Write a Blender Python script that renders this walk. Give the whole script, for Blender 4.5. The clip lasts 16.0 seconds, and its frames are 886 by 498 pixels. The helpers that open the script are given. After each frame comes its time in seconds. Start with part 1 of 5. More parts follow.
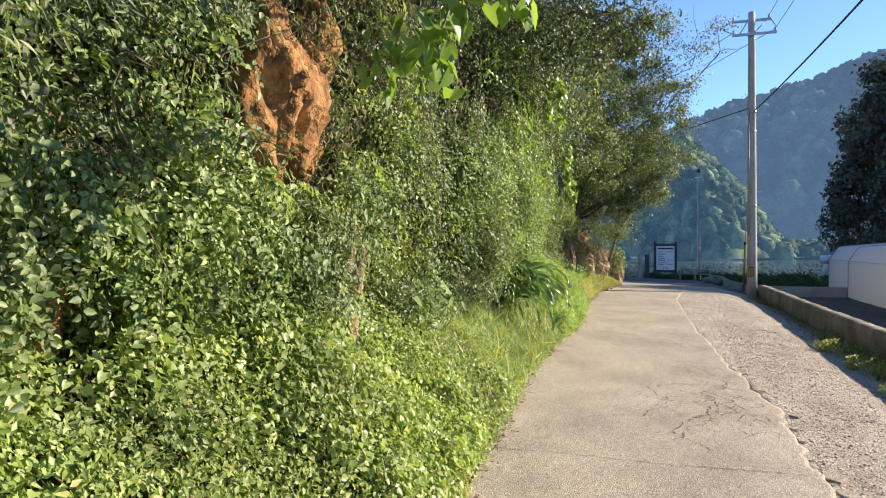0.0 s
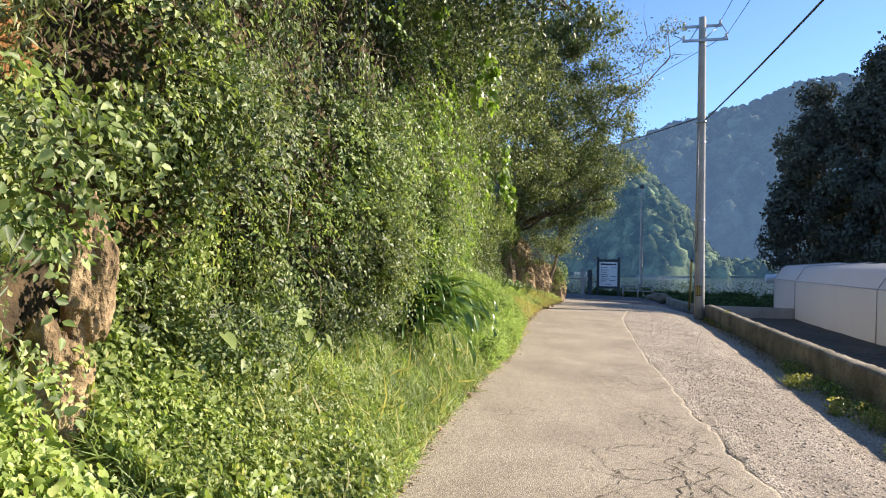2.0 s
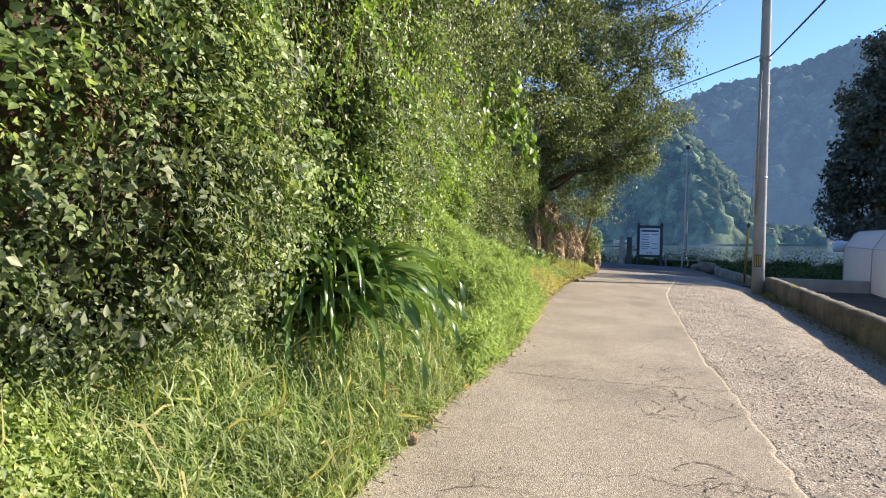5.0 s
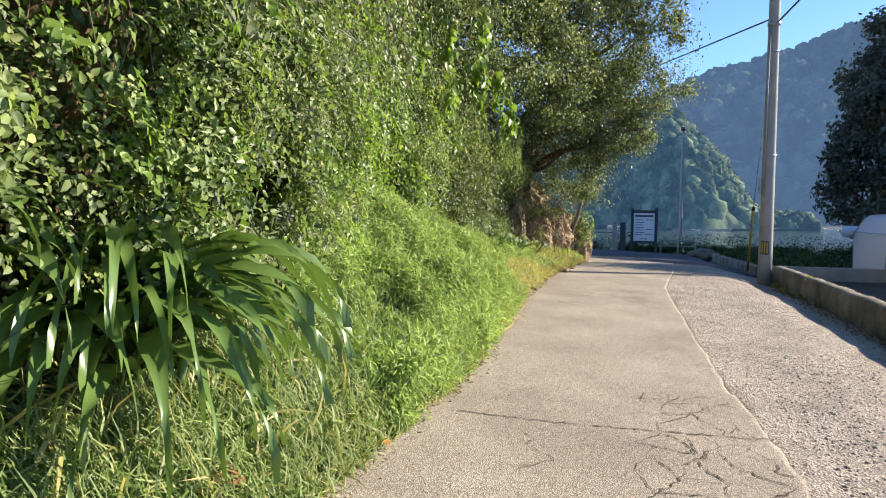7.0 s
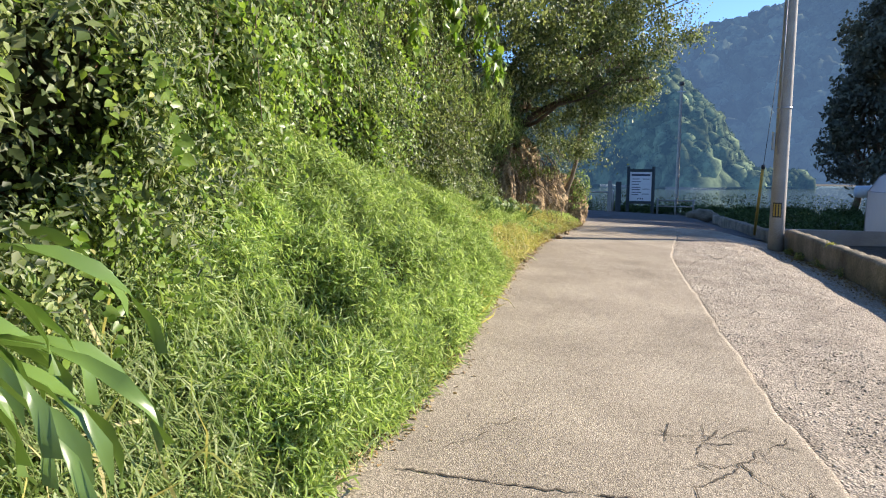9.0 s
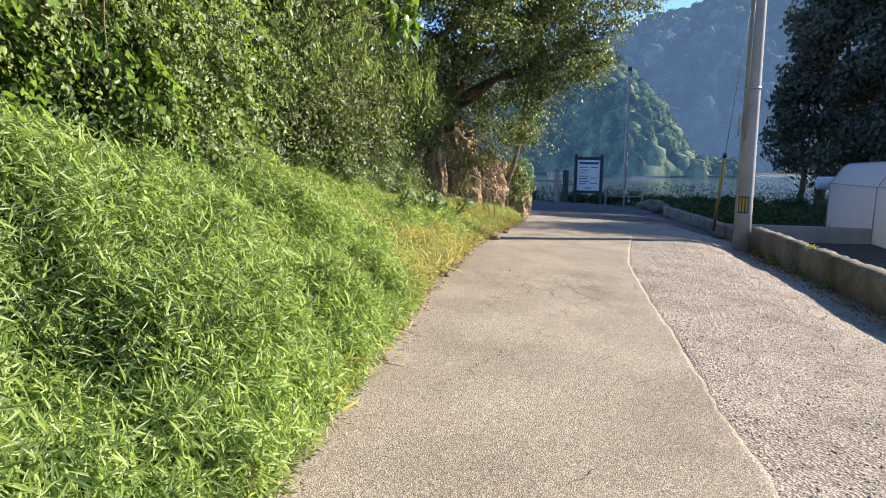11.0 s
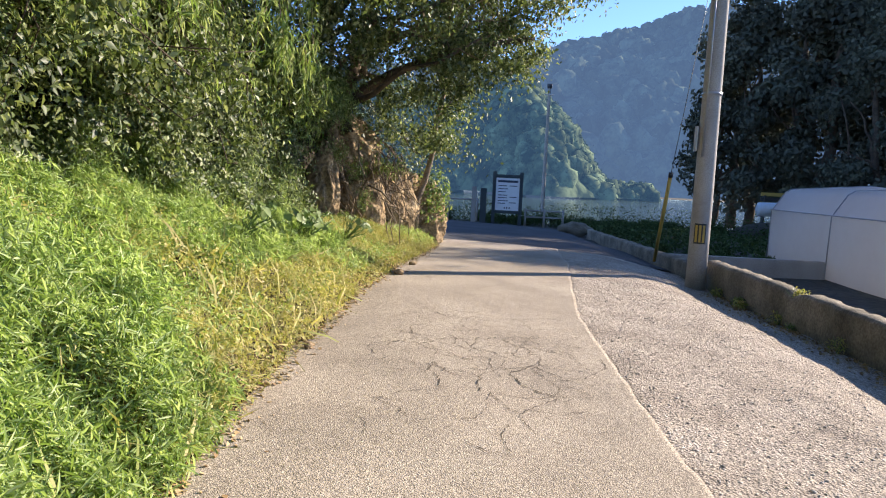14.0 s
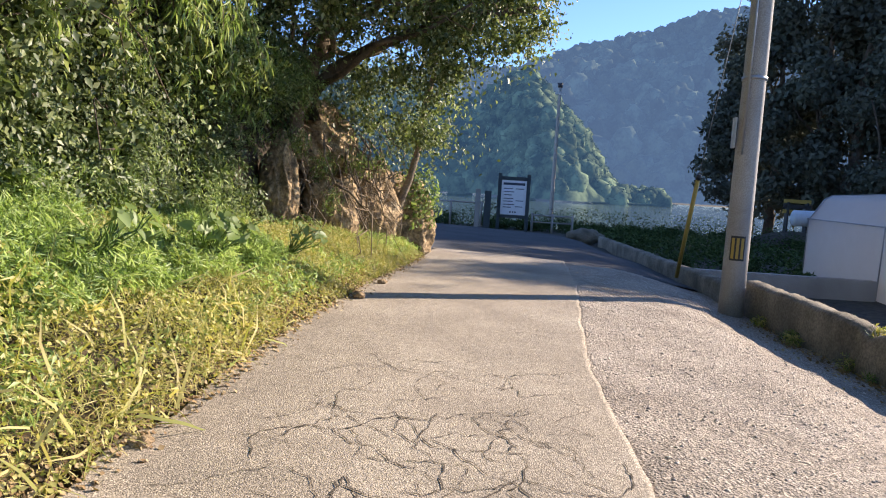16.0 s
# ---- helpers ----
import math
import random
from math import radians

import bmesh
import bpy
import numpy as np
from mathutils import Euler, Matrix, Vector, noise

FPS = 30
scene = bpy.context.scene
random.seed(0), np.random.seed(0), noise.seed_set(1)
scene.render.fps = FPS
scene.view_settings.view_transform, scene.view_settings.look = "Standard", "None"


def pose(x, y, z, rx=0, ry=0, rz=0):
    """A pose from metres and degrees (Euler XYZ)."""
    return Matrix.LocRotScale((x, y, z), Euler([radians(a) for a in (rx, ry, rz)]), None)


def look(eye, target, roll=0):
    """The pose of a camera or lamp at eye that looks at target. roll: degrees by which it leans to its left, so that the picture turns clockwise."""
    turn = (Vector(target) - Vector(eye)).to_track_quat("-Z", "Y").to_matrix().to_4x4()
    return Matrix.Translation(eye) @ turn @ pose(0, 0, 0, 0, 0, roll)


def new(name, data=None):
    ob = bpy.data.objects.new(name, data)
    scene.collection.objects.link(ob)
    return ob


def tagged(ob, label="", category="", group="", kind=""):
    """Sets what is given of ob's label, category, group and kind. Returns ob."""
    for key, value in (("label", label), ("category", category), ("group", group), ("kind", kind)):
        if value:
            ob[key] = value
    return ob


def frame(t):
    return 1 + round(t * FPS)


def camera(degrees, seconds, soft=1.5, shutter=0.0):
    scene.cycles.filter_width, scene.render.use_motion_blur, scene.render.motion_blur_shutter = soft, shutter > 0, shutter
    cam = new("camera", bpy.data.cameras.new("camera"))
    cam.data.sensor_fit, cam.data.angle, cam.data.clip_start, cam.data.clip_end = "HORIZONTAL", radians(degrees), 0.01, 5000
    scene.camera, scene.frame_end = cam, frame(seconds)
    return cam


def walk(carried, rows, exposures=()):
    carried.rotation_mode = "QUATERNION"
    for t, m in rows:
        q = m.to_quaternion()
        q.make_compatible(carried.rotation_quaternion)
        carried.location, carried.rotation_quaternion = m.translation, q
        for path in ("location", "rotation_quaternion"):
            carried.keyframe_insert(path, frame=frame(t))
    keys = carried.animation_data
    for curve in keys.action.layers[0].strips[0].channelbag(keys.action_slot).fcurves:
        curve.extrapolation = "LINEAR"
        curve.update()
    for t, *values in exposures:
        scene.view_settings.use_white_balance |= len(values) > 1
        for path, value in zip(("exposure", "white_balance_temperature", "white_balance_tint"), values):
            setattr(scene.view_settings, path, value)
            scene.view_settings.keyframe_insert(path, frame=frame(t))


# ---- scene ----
cam = camera(66.9, 16.0, soft=1.1)
PATH = [
    (0, (-0.775, -7.145, 1.82), (-1.405, -5.247, 1.812), -0.2),
    (0.5, (-0.799, -6.586, 1.82), (-1.366, -4.668, 1.815), 0.6),
    (1, (-0.86, -5.989, 1.805), (-1.33, -4.045, 1.826), 0.8),
    (1.5, (-0.854, -5.364, 1.825), (-1.302, -3.415, 1.851), 0.5),
    (2, (-0.881, -4.838, 1.795), (-1.357, -2.896, 1.824), 1.0),
    (2.5, (-0.872, -4.293, 1.799), (-1.374, -2.357, 1.834), 1.4),
    (3, (-0.928, -3.75, 1.772), (-1.465, -1.824, 1.815), 1.8),
    (3.5, (-0.914, -3.21, 1.814), (-1.459, -1.285, 1.843), 1.8),
    (3.7, (-0.892, -2.989, 1.807), (-1.445, -1.067, 1.83), 1.8),
    (5.8, (-0.884, -0.724, 1.667), (-1.474, 1.184, 1.558), 0.6),
    (6, (-0.889, -0.505, 1.664), (-1.475, 1.405, 1.554), 0.6),
    (6.5, (-0.938, -0.031, 1.655), (-1.52, 1.879, 1.546), 0.7),
    (7, (-0.961, 0.487, 1.672), (-1.526, 2.402, 1.563), 0.7),
    (7.5, (-0.965, 0.914, 1.681), (-1.53, 2.829, 1.566), 0.8),
    (8, (-1.03, 1.352, 1.694), (-1.588, 3.267, 1.545), 0.8),
    (8.2, (-1.069, 1.499, 1.682), (-1.625, 3.413, 1.517), 0.8),
    (10.5, (-1.201, 4.069, 1.735), (-1.65, 5.995, 1.436), 0.3),
    (11, (-1.223, 4.847, 1.708), (-1.616, 6.789, 1.442), 0.9),
    (11.5, (-1.272, 5.442, 1.688), (-1.608, 7.399, 1.454), 1.1),
    (12, (-1.282, 5.996, 1.678), (-1.556, 7.966, 1.47), 1.6),
    (12.5, (-1.397, 6.508, 1.634), (-1.601, 8.489, 1.45), 2.1),
    (13, (-1.428, 6.998, 1.647), (-1.586, 8.984, 1.463), 2.4),
    (13.5, (-1.471, 7.523, 1.604), (-1.618, 9.508, 1.409), 2.7),
    (14, (-1.445, 8.082, 1.595), (-1.591, 10.065, 1.386), 2.7),
    (14.5, (-1.386, 8.673, 1.602), (-1.529, 10.656, 1.383), 2.9),
    (15, (-1.342, 9.169, 1.624), (-1.485, 11.153, 1.411), 3.3),
    (15.5, (-1.221, 9.716, 1.608), (-1.375, 11.699, 1.402), 3.0),
    (16, (-1.202, 10.215, 1.564), (-1.376, 12.197, 1.361), 3.4),
]
walk(cam, [(t, look(eye, target, roll)) for t, eye, target, roll in PATH],
     exposures=[(0, 1.02, 6500, 13), (3, 1.02, 6450, 14), (8, 1.02, 6250, 14), (11, 1.05, 6200, 14), (14, 1.1, 6300, 18), (16, 1.1, 6380, 19)])

# ---- world, sun ----
SUN_AZ = math.atan2(0.86, 0.51)          # clockwise from +y
SUN_EL = radians(25)
sun_dir = Vector((math.sin(SUN_AZ) * math.cos(SUN_EL), math.cos(SUN_AZ) * math.cos(SUN_EL), math.sin(SUN_EL)))
world = bpy.data.worlds.new("sky")
scene.world = world
world.use_nodes = True
wn = world.node_tree
sky = wn.nodes.new("ShaderNodeTexSky")
sky.sky_type = "NISHITA"
sky.sun_disc = False
sky.sun_elevation = SUN_EL
sky.sun_rotation = SUN_AZ
sky.altitude = 1500
sky.air_density = 0.9
sky.dust_density = 0.1
sky.ozone_density = 5.0
wn.links.new(sky.outputs[0], wn.nodes["Background"].inputs[0])
wn.nodes["Background"].inputs[1].default_value = 0.132
sun_data = bpy.data.lights.new("sun", "SUN")
sun_data.energy = 5.0
sun_data.angle = radians(0.55)
sun_data.color = (1.0, 0.89, 0.70)
sun_ob = new("sun", sun_data)
sun_ob.matrix_world = look(sun_dir * 50, (0, 0, 0))

rng = np.random.default_rng(7)


# ---- small tools ----
def vnoise(p, scale=1.0, seed=0):
    """Smooth value noise in 0..1 for an array of points."""
    p = np.asarray(p, float) * scale + 1000.0
    i = np.floor(p).astype(np.int64)
    f = p - i
    f = f * f * (3 - 2 * f)
    out = np.zeros(len(p))
    for dx in (0, 1):
        for dy in (0, 1):
            for dz in (0, 1):
                h = (i[:, 0] + dx) * 374761393 + (i[:, 1] + dy) * 668265263 + (i[:, 2] + dz) * 2147483647 + seed * 974711
                h = (h ^ (h >> 13)) * 1274126177
                h = ((h ^ (h >> 16)) & 0xFFFF) / 65535.0
                w = (f[:, 0] if dx else 1 - f[:, 0]) * (f[:, 1] if dy else 1 - f[:, 1]) * (f[:, 2] if dz else 1 - f[:, 2])
                out += h * w
    return out


def mesh_of(name, verts, faces, mat, smooth=False):
    me = bpy.data.meshes.new(name)
    if isinstance(faces, np.ndarray):
        n, k = faces.shape
        me.vertices.add(len(verts))
        me.vertices.foreach_set("co", np.asarray(verts, np.float32).ravel())
        me.loops.add(n * k)
        me.loops.foreach_set("vertex_index", faces.astype(np.int32).ravel())
        me.polygons.add(n)
        me.polygons.foreach_set("loop_start", np.arange(0, n * k, k, dtype=np.int32))
        me.update(calc_edges=True)
    else:
        me.from_pydata([tuple(v) for v in verts], [], faces)
    if mat:
        me.materials.append(mat)
    if smooth:
        me.polygons.foreach_set("use_smooth", [True] * len(me.polygons))
    me.update()
    return me


def part(name, me, parent=None, label=""):
    ob = new(name, me)
    if parent:
        ob.parent = parent
    if label:
        ob["label"] = label
    return ob


def thing(name, label, category, group="", at=(0, 0, 0)):
    ob = new(name)
    ob.empty_display_size = 0.1
    ob.location = at
    return tagged(ob, label, category, group)


def bm_mesh(name, bm, mat, smooth=False):
    me = bpy.data.meshes.new(name)
    bm.normal_update()
    bm.to_mesh(me)
    bm.free()
    me.materials.append(mat)
    if smooth:
        me.polygons.foreach_set("use_smooth", [True] * len(me.polygons))
    return me


def box(name, lo, hi, mat, bevel=0.01):
    bm = bmesh.new()
    bmesh.ops.create_cube(bm, size=1)
    c = [(a + b) / 2 for a, b in zip(lo, hi)]
    s = [b - a for a, b in zip(lo, hi)]
    bmesh.ops.scale(bm, vec=s, verts=bm.verts)
    bmesh.ops.translate(bm, vec=c, verts=bm.verts)
    if bevel:
        bmesh.ops.bevel(bm, geom=bm.edges[:], offset=bevel, segments=2, affect="EDGES")
    return bm_mesh(name, bm, mat)


def tube_arrays(pts, radii, sides=8):
    """Vertices and quads of a tapered tube along pts."""
    pts = [Vector(p) for p in pts]
    verts, faces = [], []
    for i, p in enumerate(pts):
        d = (pts[min(i + 1, len(pts) - 1)] - pts[max(i - 1, 0)]).normalized()
        a = d.orthogonal().normalized() if abs(d.z) > 0.9 else d.cross(Vector((0, 0, 1))).normalized()
        b = d.cross(a)
        for k in range(sides):
            w = 2 * math.pi * k / sides
            verts.append(p + (a * math.cos(w) + b * math.sin(w)) * radii[i])
    for i in range(len(pts) - 1):
        for k in range(sides):
            k2 = (k + 1) % sides
            faces.append((i * sides + k, i * sides + k2, (i + 1) * sides + k2, (i + 1) * sides + k))
    faces.append(tuple(range(sides))[::-1])
    faces.append(tuple(range((len(pts) - 1) * sides, len(pts) * sides)))
    return verts, faces


def tube(name, pts, radii, mat, sides=8, smooth=True):
    if not hasattr(radii, "__len__"):
        radii = [radii] * len(pts)
    v, f = tube_arrays(pts, radii, sides)
    return mesh_of(name, v, f, mat, smooth)


def tubes(name, lines, mat, sides=6):
    """Several tubes (pts, radii) joined into one mesh."""
    V, F = [], []
    for pts, radii in lines:
        v, f = tube_arrays(pts, radii, sides)
        F += [tuple(i + len(V) for i in q) for q in f]
        V += v
    return mesh_of(name, V, F, mat, True)


def bent(a, b, r0, r1, n=6, wob=0.1, sag=0.0):
    """A wavering tapered line from a to b."""
    a, b = np.array(a, float), np.array(b, float)
    L = np.linalg.norm(b - a)
    out, rad = [], []
    off = np.zeros(3)
    for i in range(n + 1):
        t = i / n
        if 0 < i < n:
            off = off * 0.6 + rng.normal(0, wob * L / n, 3)
        p = a + (b - a) * t + (off if 0 < i < n else 0)
        p[2] += -sag * 4 * t * (1 - t)
        out.append(p)
        rad.append(r0 + (r1 - r0) * t)
    return out, rad


# leaf outlines: x across, y along, z up, and their triangles
OVATE = (np.array([(0, 0, 0), (.30, .38, .07), (0, 1, -.12), (-.30, .38, .07)], float), np.array([(0, 1, 2), (0, 2, 3)]))
ROUND = (np.array([(0, 0, 0), (.30, .26, .07), (.24, .66, .05), (0, 1, -.14), (-.24, .66, .05), (-.30, .26, .07)], float), np.array([(0, 1, 2), (0, 2, 3), (0, 3, 4), (0, 4, 5)]))
LANCE = (np.array([(0, 0, 0), (.11, .4, .03), (0, 1, -.18), (-.11, .4, .03)], float), np.array([(0, 1, 2), (0, 2, 3)]))
HEART = (np.array([(0, 0, 0), (.26, -.14, .08), (.45, .12, .10), (.34, .52, .05), (0, 1, -.14), (-.34, .52, .05), (-.45, .12, .10), (-.26, -.14, .08)], float),
         np.array([(0, 1, 2), (0, 2, 3), (0, 3, 4), (0, 4, 5), (0, 5, 6), (0, 6, 7)]))
BLADE = (np.array([(-.022, 0, 0), (.022, 0, 0), (.02, .5, .03), (-.02, .5, .03), (0, 1, -.22)], float), np.array([(0, 1, 2), (0, 2, 3), (3, 2, 4)]))
REED = (np.array([(0, 0, 0), (.055, .35, .02), (0, 1, -.22), (-.055, .35, .02)], float), np.array([(0, 1, 2), (0, 2, 3)]))
REED2 = (np.array([(0, 0, 0), (.075, .35, .02), (0, 1, -.25), (-.075, .35, .02)], float), np.array([(0, 1, 2), (0, 2, 3)]))
CHIP = (np.array([(-.5, -.4, 0), (.5, -.3, .1), (.35, .5, 0), (-.4, .4, .12)], float), np.array([(0, 1, 2), (0, 2, 3)]))


def unit(a):
    return a / np.maximum(np.linalg.norm(a, axis=1, keepdims=True), 1e-9)


def leaf_mesh(name, P, N, size, outline, mat, spread=0.6, droop=0.5, along=None, sunny=0.5):
    """One mesh of many leaves at P, facing about N."""
    n = len(P)
    tv, tf = outline
    k = len(tv)
    L = np.asarray(size) * rng.uniform(0.6, 1.3, n) if np.ndim(size) == 0 else np.asarray(size)
    nn = unit(N * 0.7 + rng.normal(0, spread, (n, 3)) + np.array(sun_dir) * sunny)
    a = rng.normal(0, 1, (n, 3)) + np.array([0, 0, -droop * 1.6]) if along is None else along + rng.normal(0, spread, (n, 3))
    a = unit(a - nn * np.sum(a * nn, 1, keepdims=True))
    b = np.cross(a, nn)
    V = P[:, None, :] + L[:, None, None] * (b[:, None, :] * tv[None, :, 0:1] + a[:, None, :] * tv[None, :, 1:2] + nn[:, None, :] * tv[None, :, 2:3])
    F = tf[None, :, :] + (np.arange(n) * k)[:, None, None]
    return mesh_of(name, V.reshape(-1, 3), F.reshape(-1, 3), mat)


# ---- materials ----
def material(name, rough=0.8, metal=0.0):
    m = bpy.data.materials.new(name)
    m.use_nodes = True
    nt = m.node_tree
    b = nt.nodes["Principled BSDF"]
    b.inputs["Roughness"].default_value = rough
    b.inputs["Metallic"].default_value = metal
    return m, nt, b


def ramp(nt, fac, stops):
    r = nt.nodes.new("ShaderNodeValToRGB")
    e = r.color_ramp.elements
    e[0].position, e[0].color = stops[0][0], (*stops[0][1], 1)
    e[1].position, e[1].color = stops[-1][0], (*stops[-1][1], 1)
    for p, c in stops[1:-1]:
        e.new(p).color = (*c, 1)
    nt.links.new(fac, r.inputs[0])
    return r.outputs[0]


def tex(nt, kind="NOISE", scale=5.0, detail=6.0, rough=0.6, vec=None):
    if kind == "NOISE":
        t = nt.nodes.new("ShaderNodeTexNoise")
        t.inputs["Detail"].default_value = detail
        t.inputs["Roughness"].default_value = rough
        out = t.outputs[0]
    else:
        t = nt.nodes.new("ShaderNodeTexVoronoi")
        out = t.outputs["Distance"]
    t.inputs["Scale"].default_value = scale
    if vec is None:
        g = nt.nodes.new("ShaderNodeNewGeometry")
        vec = g.outputs["Position"]
    nt.links.new(vec, t.inputs["Vector"])
    return out


def mixc(nt, fac, a, b, mode="MIX"):
    m = nt.nodes.new("ShaderNodeMix")
    m.data_type, m.blend_type = "RGBA", mode
    for sock, v in ((m.inputs[0], fac), (m.inputs[6], a), (m.inputs[7], b)):
        if hasattr(v, "links"):
            nt.links.new(v, sock)
        elif isinstance(v, (int, float)):
            sock.default_value = v
        else:
            sock.default_value = (*v, 1)
    return m.outputs[2]


def bump(nt, b, height, strength=0.5, dist=0.02):
    n = nt.nodes.new("ShaderNodeBump")
    n.inputs["Strength"].default_value = strength
    n.inputs["Distance"].default_value = dist
    nt.links.new(height, n.inputs["Height"])
    nt.links.new(n.outputs[0], b.inputs["Normal"])


def rough_stuff(name, stops, scale=3.0, fine=40.0, rough=0.9, relief=0.6, dist=0.02, voro=0.0, rand=False, grain=0.55, pebble=0.0):
    """Mottled mineral or bark surface: two noise scales in colour, fine relief."""
    m, nt, b = material(name, rough)
    c = ramp(nt, tex(nt, scale=scale), stops)
    f = tex(nt, scale=fine, detail=4)
    c = mixc(nt, grain, c, ramp(nt, f, [(0.36, (0.3, 0.29, 0.28)), (0.62, (1.15, 1.15, 1.15))]), "MULTIPLY")
    if rand:
        g = nt.nodes.new("ShaderNodeNewGeometry")
        c = mixc(nt, 0.6, c, ramp(nt, g.outputs["Random Per Island"], [(0, (0.58, 0.58, 0.60)), (1, (1.25, 1.2, 1.12))]), "MULTIPLY")
    nt.links.new(c, b.inputs["Base Color"])
    if pebble:
        vt = nt.nodes.new("ShaderNodeTexVoronoi")
        vt.inputs["Scale"].default_value = pebble
        gp = nt.nodes.new("ShaderNodeNewGeometry")
        nt.links.new(gp.outputs["Position"], vt.inputs["Vector"])
        c = mixc(nt, 0.75, c, ramp(nt, vt.outputs["Color"], [(0.1, (0.42, 0.41, 0.40)), (0.5, (0.95, 0.94, 0.92)), (0.9, (1.45, 1.42, 1.38))]), "MULTIPLY")
        nt.links.new(c, b.inputs["Base Color"])
    h = f
    if voro:
        v = tex(nt, "VORONOI", scale=voro)
        h = mixc(nt, 0.5, f, v)
    bump(nt, b, h, relief, dist)
    return m


def leaf_stuff(name, stops, rough=0.42, through_light=0.4, patch=1.2, patch_dark=0.55):
    """Leaf: colour by leaf and by patch, glossy, light shines through."""
    m, nt, b = material(name, rough)
    b.inputs["Specular IOR Level"].default_value = 0.42
    g = nt.nodes.new("ShaderNodeNewGeometry")
    c = ramp(nt, g.outputs["Random Per Island"], stops)
    c = mixc(nt, 1.0, c, ramp(nt, tex(nt, scale=patch, detail=3), [(0.3, (patch_dark,) * 3), (0.65, (1.1, 1.1, 1.0))]), "MULTIPLY")
    nt.links.new(c, b.inputs["Base Color"])
    t = nt.nodes.new("ShaderNodeBsdfTranslucent")
    nt.links.new(mixc(nt, 1.0, c, (1.55, 1.6, 0.95), "MULTIPLY"), t.inputs[0])
    mx = nt.nodes.new("ShaderNodeMixShader")
    mx.inputs[0].default_value = through_light
    nt.links.new(b.outputs[0], mx.inputs[1])
    nt.links.new(t.outputs[0], mx.inputs[2])
    nt.links.new(mx.outputs[0], nt.nodes["Material Output"].inputs[0])
    return m


def distant(name, col, haze_glow, contrast):
    """Backdrop woods: haze as a blue glow, lit crowns and dark gaps as mottled colour."""
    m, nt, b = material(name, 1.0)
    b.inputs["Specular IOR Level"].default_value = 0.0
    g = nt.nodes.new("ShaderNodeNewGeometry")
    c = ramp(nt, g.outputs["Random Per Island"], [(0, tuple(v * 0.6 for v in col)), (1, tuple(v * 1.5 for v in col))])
    # mottle paints sunlit crowns and the dark gaps between
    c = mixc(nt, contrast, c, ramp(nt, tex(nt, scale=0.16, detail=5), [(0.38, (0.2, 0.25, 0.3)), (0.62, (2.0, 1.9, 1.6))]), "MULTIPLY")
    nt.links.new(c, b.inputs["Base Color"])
    # haze put in as a faint glow of the surface
    b.inputs["Emission Color"].default_value = (*haze_glow, 1)
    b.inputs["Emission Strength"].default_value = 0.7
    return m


def plain(name, col, rough=0.6, metal=0.0, grain=30.0, amount=0.35, relief=0.1):
    m, nt, b = material(name, rough, metal)
    n = tex(nt, scale=grain)
    n2 = tex(nt, scale=grain / 12, detail=4)
    c = mixc(nt, amount, col, ramp(nt, n, [(0.3, tuple(v * 0.5 for v in col)), (0.7, tuple(min(1, v * 1.25) for v in col))]))
    c = mixc(nt, amount, c, ramp(nt, n2, [(0.3, tuple(v * 0.6 for v in col)), (0.7, tuple(min(1, v * 1.15) for v in col))]))
    nt.links.new(c, b.inputs["Base Color"])
    bump(nt, b, n, relief, 0.005)
    return m


M_concrete = rough_stuff("worn_concrete", [(0.3, (0.355, 0.30, 0.23)), (0.5, (0.46, 0.388, 0.297)), (0.7, (0.54, 0.463, 0.36))], 0.9, 100, 0.9, 0.7, 0.010, 120, grain=0.7, pebble=105)
M_gravel = rough_stuff("packed_gravel", [(0.3, (0.34, 0.285, 0.225)), (0.5, (0.47, 0.40, 0.32)), (0.72, (0.56, 0.485, 0.40))], 1.3, 55, 0.95, 1.0, 0.026, 55, grain=0.6, pebble=48)
M_stone = rough_stuff("gravel_stone", [(0.3, (0.50, 0.44, 0.37)), (0.7, (0.66, 0.60, 0.52))], 6, 60, 0.9, 0.3, 0.01, rand=True)
M_darkstone = rough_stuff("brown_gravel_stone", [(0.3, (0.32, 0.26, 0.20)), (0.7, (0.52, 0.45, 0.36))], 6, 60, 0.9, 0.3, 0.01, rand=True)
M_crack = rough_stuff("crack_dirt", [(0.3, (0.07, 0.055, 0.04)), (0.7, (0.17, 0.135, 0.10))], 8, 90, 1.0, 0.5)
M_soil = rough_stuff("field_soil", [(0.3, (0.05, 0.045, 0.035)), (0.6, (0.10, 0.085, 0.06)), (0.75, (0.07, 0.09, 0.035))], 0.5, 9, 1.0, 1.0, 0.08)
M_rock = rough_stuff("weathered_rock", [(0.32, (0.10, 0.05, 0.022)), (0.5, (0.33, 0.155, 0.05)), (0.68, (0.50, 0.27, 0.10))], 3.2, 13, 0.95, 1.0, 0.10, 7, grain=0.8)
# hillside darker than M_rock: the shade behind the vines is in its colour
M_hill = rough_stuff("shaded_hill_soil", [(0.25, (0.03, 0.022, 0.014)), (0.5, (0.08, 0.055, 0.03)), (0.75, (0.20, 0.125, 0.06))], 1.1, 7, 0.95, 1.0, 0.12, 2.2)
M_tanrock = rough_stuff("tan_rock", [(0.3, (0.15, 0.10, 0.05)), (0.5, (0.40, 0.28, 0.15)), (0.7, (0.58, 0.43, 0.25))], 3.0, 16, 0.95, 1.0, 0.1, 6, grain=0.75)
M_bark = rough_stuff("bark", [(0.3, (0.05, 0.035, 0.025)), (0.7, (0.17, 0.125, 0.085))], 3, 26, 0.95, 1.0, 0.03)
